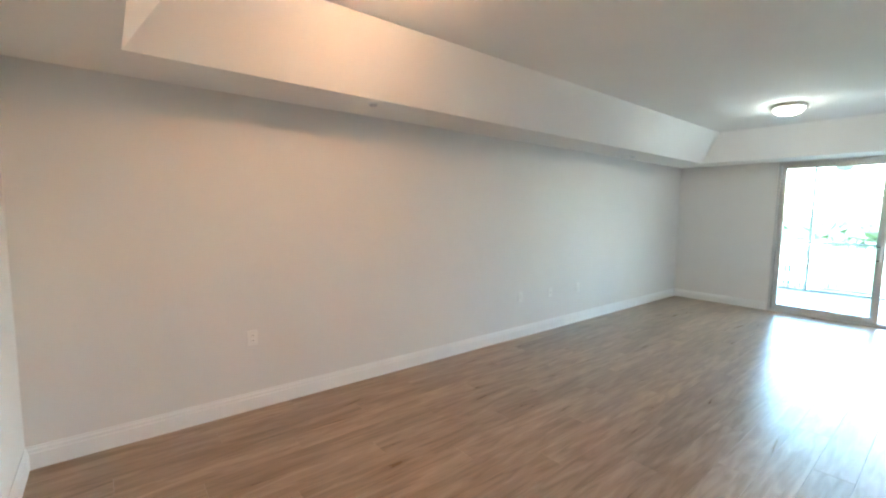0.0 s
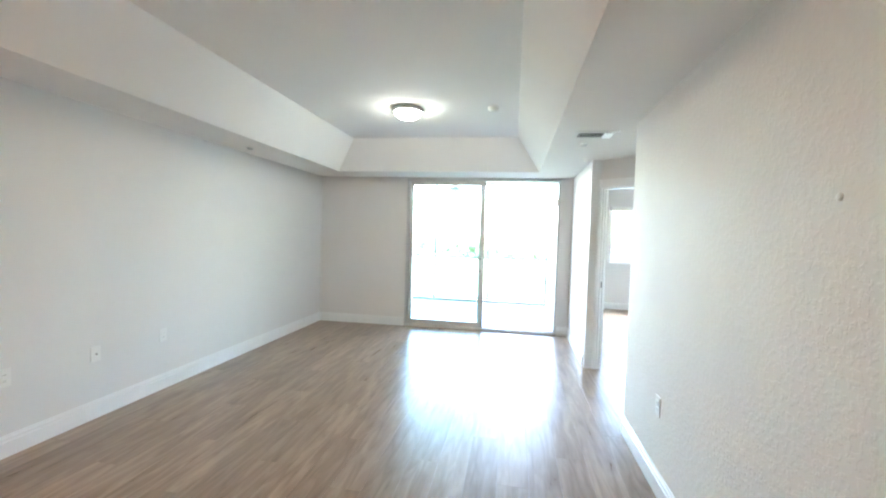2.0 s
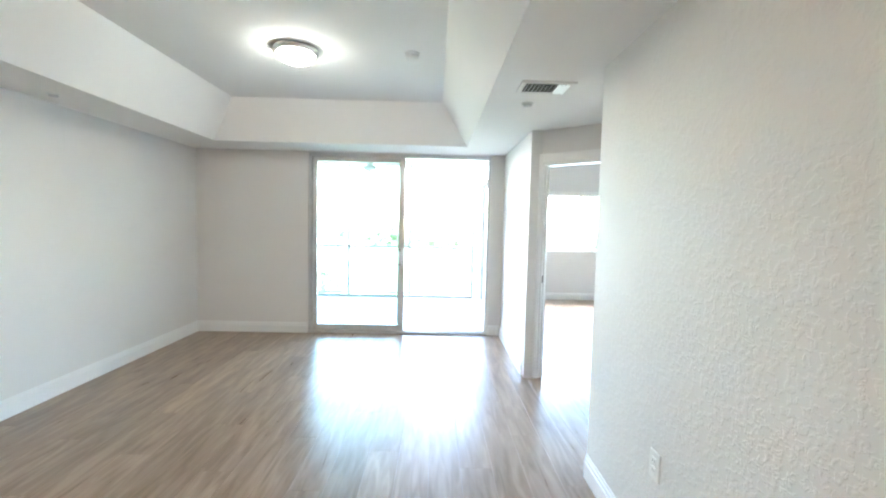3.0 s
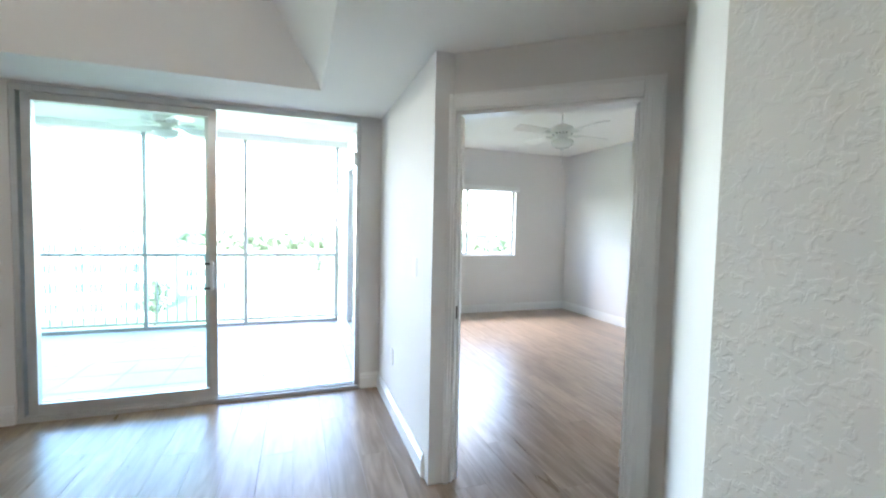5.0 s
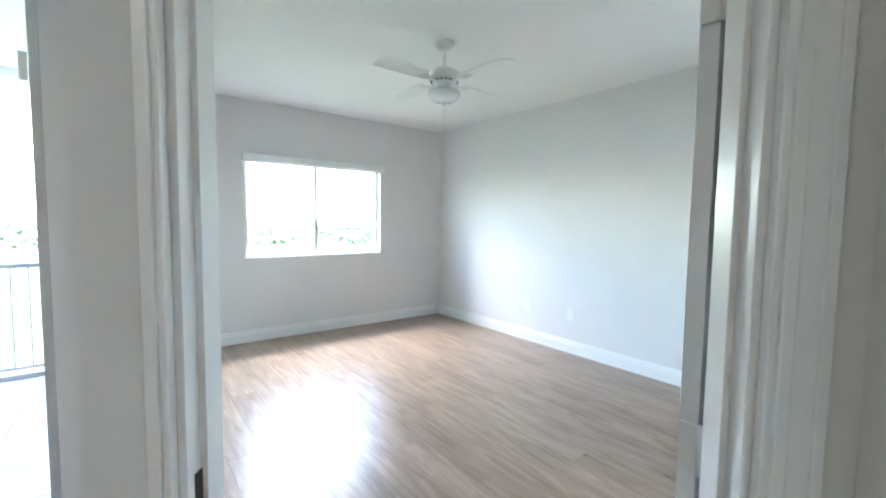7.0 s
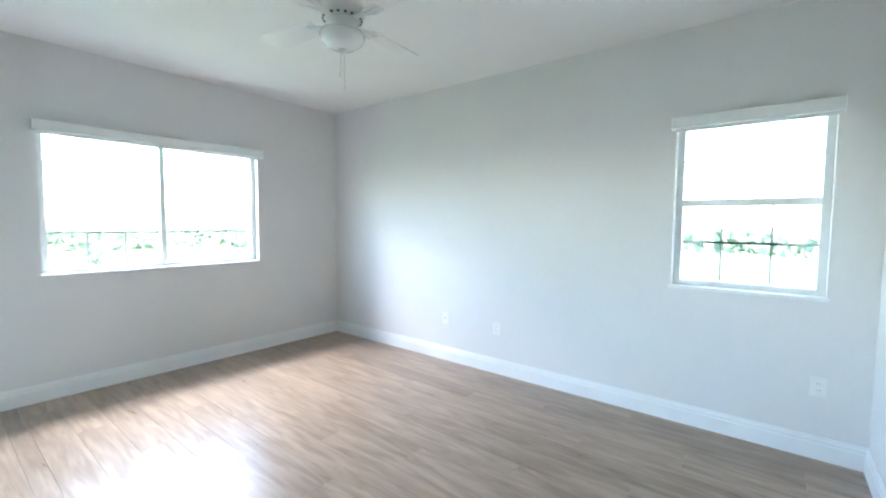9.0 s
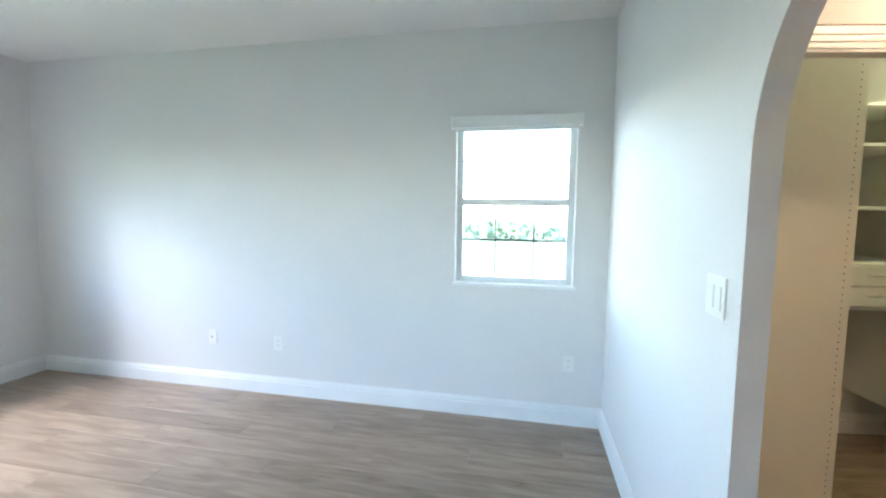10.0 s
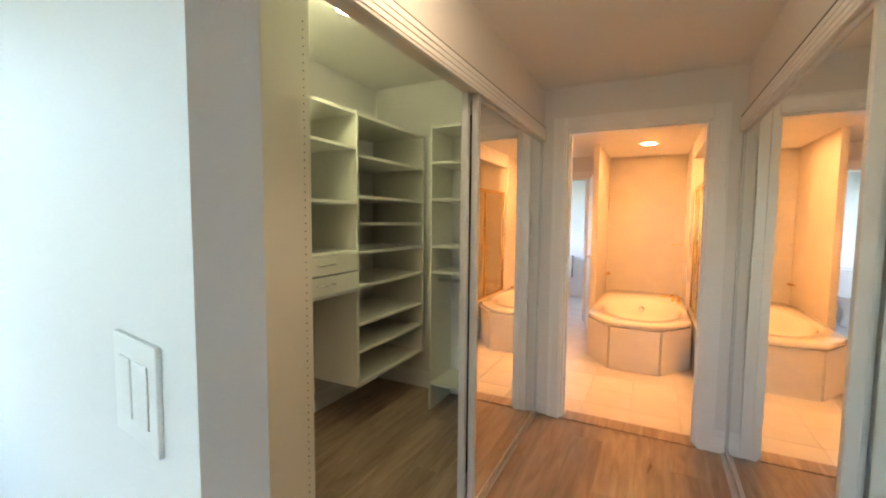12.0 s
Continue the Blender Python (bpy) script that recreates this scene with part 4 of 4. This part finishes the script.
def tree(x, y, high, seed):
    rnd = random.Random(seed)
    t = thing("tree", pose(x, y, -14), "leafy green tree standing on the lawn", "tree", "lawn trees")
    bm = rod((0, 0, 0), (0.1, 0, high * 0.45), high * 0.03, high * 0.018, 8)
    for i in range(5):
        w = i * 1.26 + rnd.random()
        rod((0.08, 0, high * (0.3 + 0.03 * i)), (math.cos(w) * high * 0.25, math.sin(w) * high * 0.25, high * (0.6 + 0.06 * rnd.random())), high * 0.012, high * 0.004, 6, bm)
    part("trunk", bm, BARK, t)
    bm = bmesh.new()
    for i in range(420):
        w, r, z = rnd.random() * 6.283, math.sqrt(rnd.random()), rnd.random()
        R = high * 0.36 * math.sqrt(max(0.05, 1 - (2 * z - 0.9) ** 2)) * (0.75 + 0.35 * math.sin(3 * w + seed))
        c = Vector((math.cos(w) * R * r, math.sin(w) * R * r, high * (0.38 + 0.6 * z)))
        q = Euler((rnd.random() * 6, rnd.random() * 6, rnd.random() * 6)).to_matrix()
        s = high * (0.02 + 0.025 * rnd.random())
        bm.faces.new([bm.verts.new(c + q @ Vector(p) * s) for p in ((-1, -0.5, 0), (0.6, -0.7, 0.3), (1.1, 0.4, 0), (-0.3, 0.9, 0.25))])
    part("crown", bm, LEAF, t)


for i, (x, y, h) in enumerate(((9, 120, 7), (-16, 66, 7), (18, 125, 8), (14, 112, 5), (33, 135, 9), (-40, 62, 8))):
    tree(x, y, h, i)


def far_woods():
    rnd = random.Random(5)
    bm = bmesh.new()
    for i in range(8000):
        w = rnd.uniform(-0.6, 2.6)
        d = rnd.uniform(260, 420)
        c = Vector((math.cos(w) * d, math.sin(w) * d, -14 + rnd.random() ** 1.5 * (7 + 2 * math.sin(w * 9) + 2 * math.sin(w * 23))))
        q = Euler((rnd.random() * 6, rnd.random() * 6, rnd.random() * 6)).to_matrix()
        s = rnd.uniform(1.6, 3.6)
        bm.faces.new([bm.verts.new(c + q @ Vector(p) * s) for p in ((-1, -0.5, 0), (0.6, -0.7, 0.3), (1.1, 0.4, 0), (-0.3, 0.9, 0.25))])
    tagged(new("far_woods", mesh_of("far_woods", bm, LEAF)), "dark green belt of far woods along the horizon", "woods", kind="stuff")


far_woods()


# ---- floors, plank by plank ----
def planks():
    rects = [("floor_living", "brown laminate plank floor of the living room", [(0, SOUTH, 3.96, 0.0), (3.96, -3.1, 4.055, -1.3)]),
             ("floor_bedroom", "brown laminate plank floor of the bedroom", [(4.055, -3.1, 4.91, 2.81), (4.91, -2.04, 7.83, 2.81)]),
             ("floor_dressing", "brown laminate plank floor of the dressing hall and closet", [(5.4, -4.80, 8.3, -2.36)])]
    shared = {}
    w, length = 0.19, 1.52
    for name, label, areas in rects:
        turned_hall = name == "floor_dressing"
        floor = thing(name, HALL_M @ pose(0, 0, -0.0015) if turned_hall else Matrix(), label, "floor", kind="structure")
        for x0, y0, x1, y1 in areas:
            row, x = 0, x0
            while x < x1 - 0.01:
                xe = min(x + w, x1)
                y = y0 - (0.37 * row * length) % length
                while y < y1 - 0.005:
                    ya, yb = max(y, y0), min(y + length, y1)
                    y += length
                    if yb - ya < 0.02:
                        continue
                    key = (round(xe - x, 3), round(yb - ya, 3))
                    if key not in shared:
                        g = 0.0004
                        bm = box(-key[0] / 2 + g, -key[1] / 2 + g, -0.012, key[0] / 2 - g, key[1] / 2 - g, 0)
                        bmesh.ops.bevel(bm, geom=[e for e in bm.edges if all(q.co.z > -0.001 for q in e.verts)], offset=0.0007, segments=1, affect="EDGES")
                        shared[key] = mesh_of("plank", bm, OAK)
                    p = new("plank", shared[key])
                    p.parent, p.location = floor, ((x + xe) / 2, (ya + yb) / 2, 0)
                x, row = xe, row + 1



def tiled(name, label, x0, y0, x1, y1, size, gap, mat, joint, m=Matrix()):
    """Square floor tiles, each a slab of its own on a bed of grout."""
    floor = thing(name, m, label, "floor", kind="structure")
    part("grout_bed", box(x0, y0, -0.0135, x1, y1, -0.003), joint, floor)
    shared = {}
    nx, ny = math.ceil((x1 - x0) / size), math.ceil((y1 - y0) / size)
    for i in range(nx):
        for j in range(ny):
            a, b, c, d = x0 + i * size, y0 + j * size, min(x0 + (i + 1) * size, x1), min(y0 + (j + 1) * size, y1)
            key = (round(c - a, 3), round(d - b, 3))
            if min(key) < 0.03:
                continue
            if key not in shared:
                bm = box(-key[0] / 2 + gap / 2, -key[1] / 2 + gap / 2, -0.01, key[0] / 2 - gap / 2, key[1] / 2 - gap / 2, 0)
                bmesh.ops.bevel(bm, geom=[e for e in bm.edges if all(q.co.z > -0.001 for q in e.verts)], offset=0.002, segments=1, affect="EDGES")
                shared[key] = mesh_of("tile", bm, mat)
            p = new("tile", shared[key])
            p.parent, p.location = floor, ((a + c) / 2, (b + d) / 2, 0)


planks()
tiled("floor_balcony", "pale square tile floor of the balcony", -1.1, 0.15, 3.93, 3.0, 0.405, 0.007, PATIO, GROUT)
tiled("floor_bath", "cream square tile floor of the bathroom", 4.9, -9.75, 8.5, END - 0.05, 0.33, 0.003, TILE, PALE_GROUT, HALL_M)
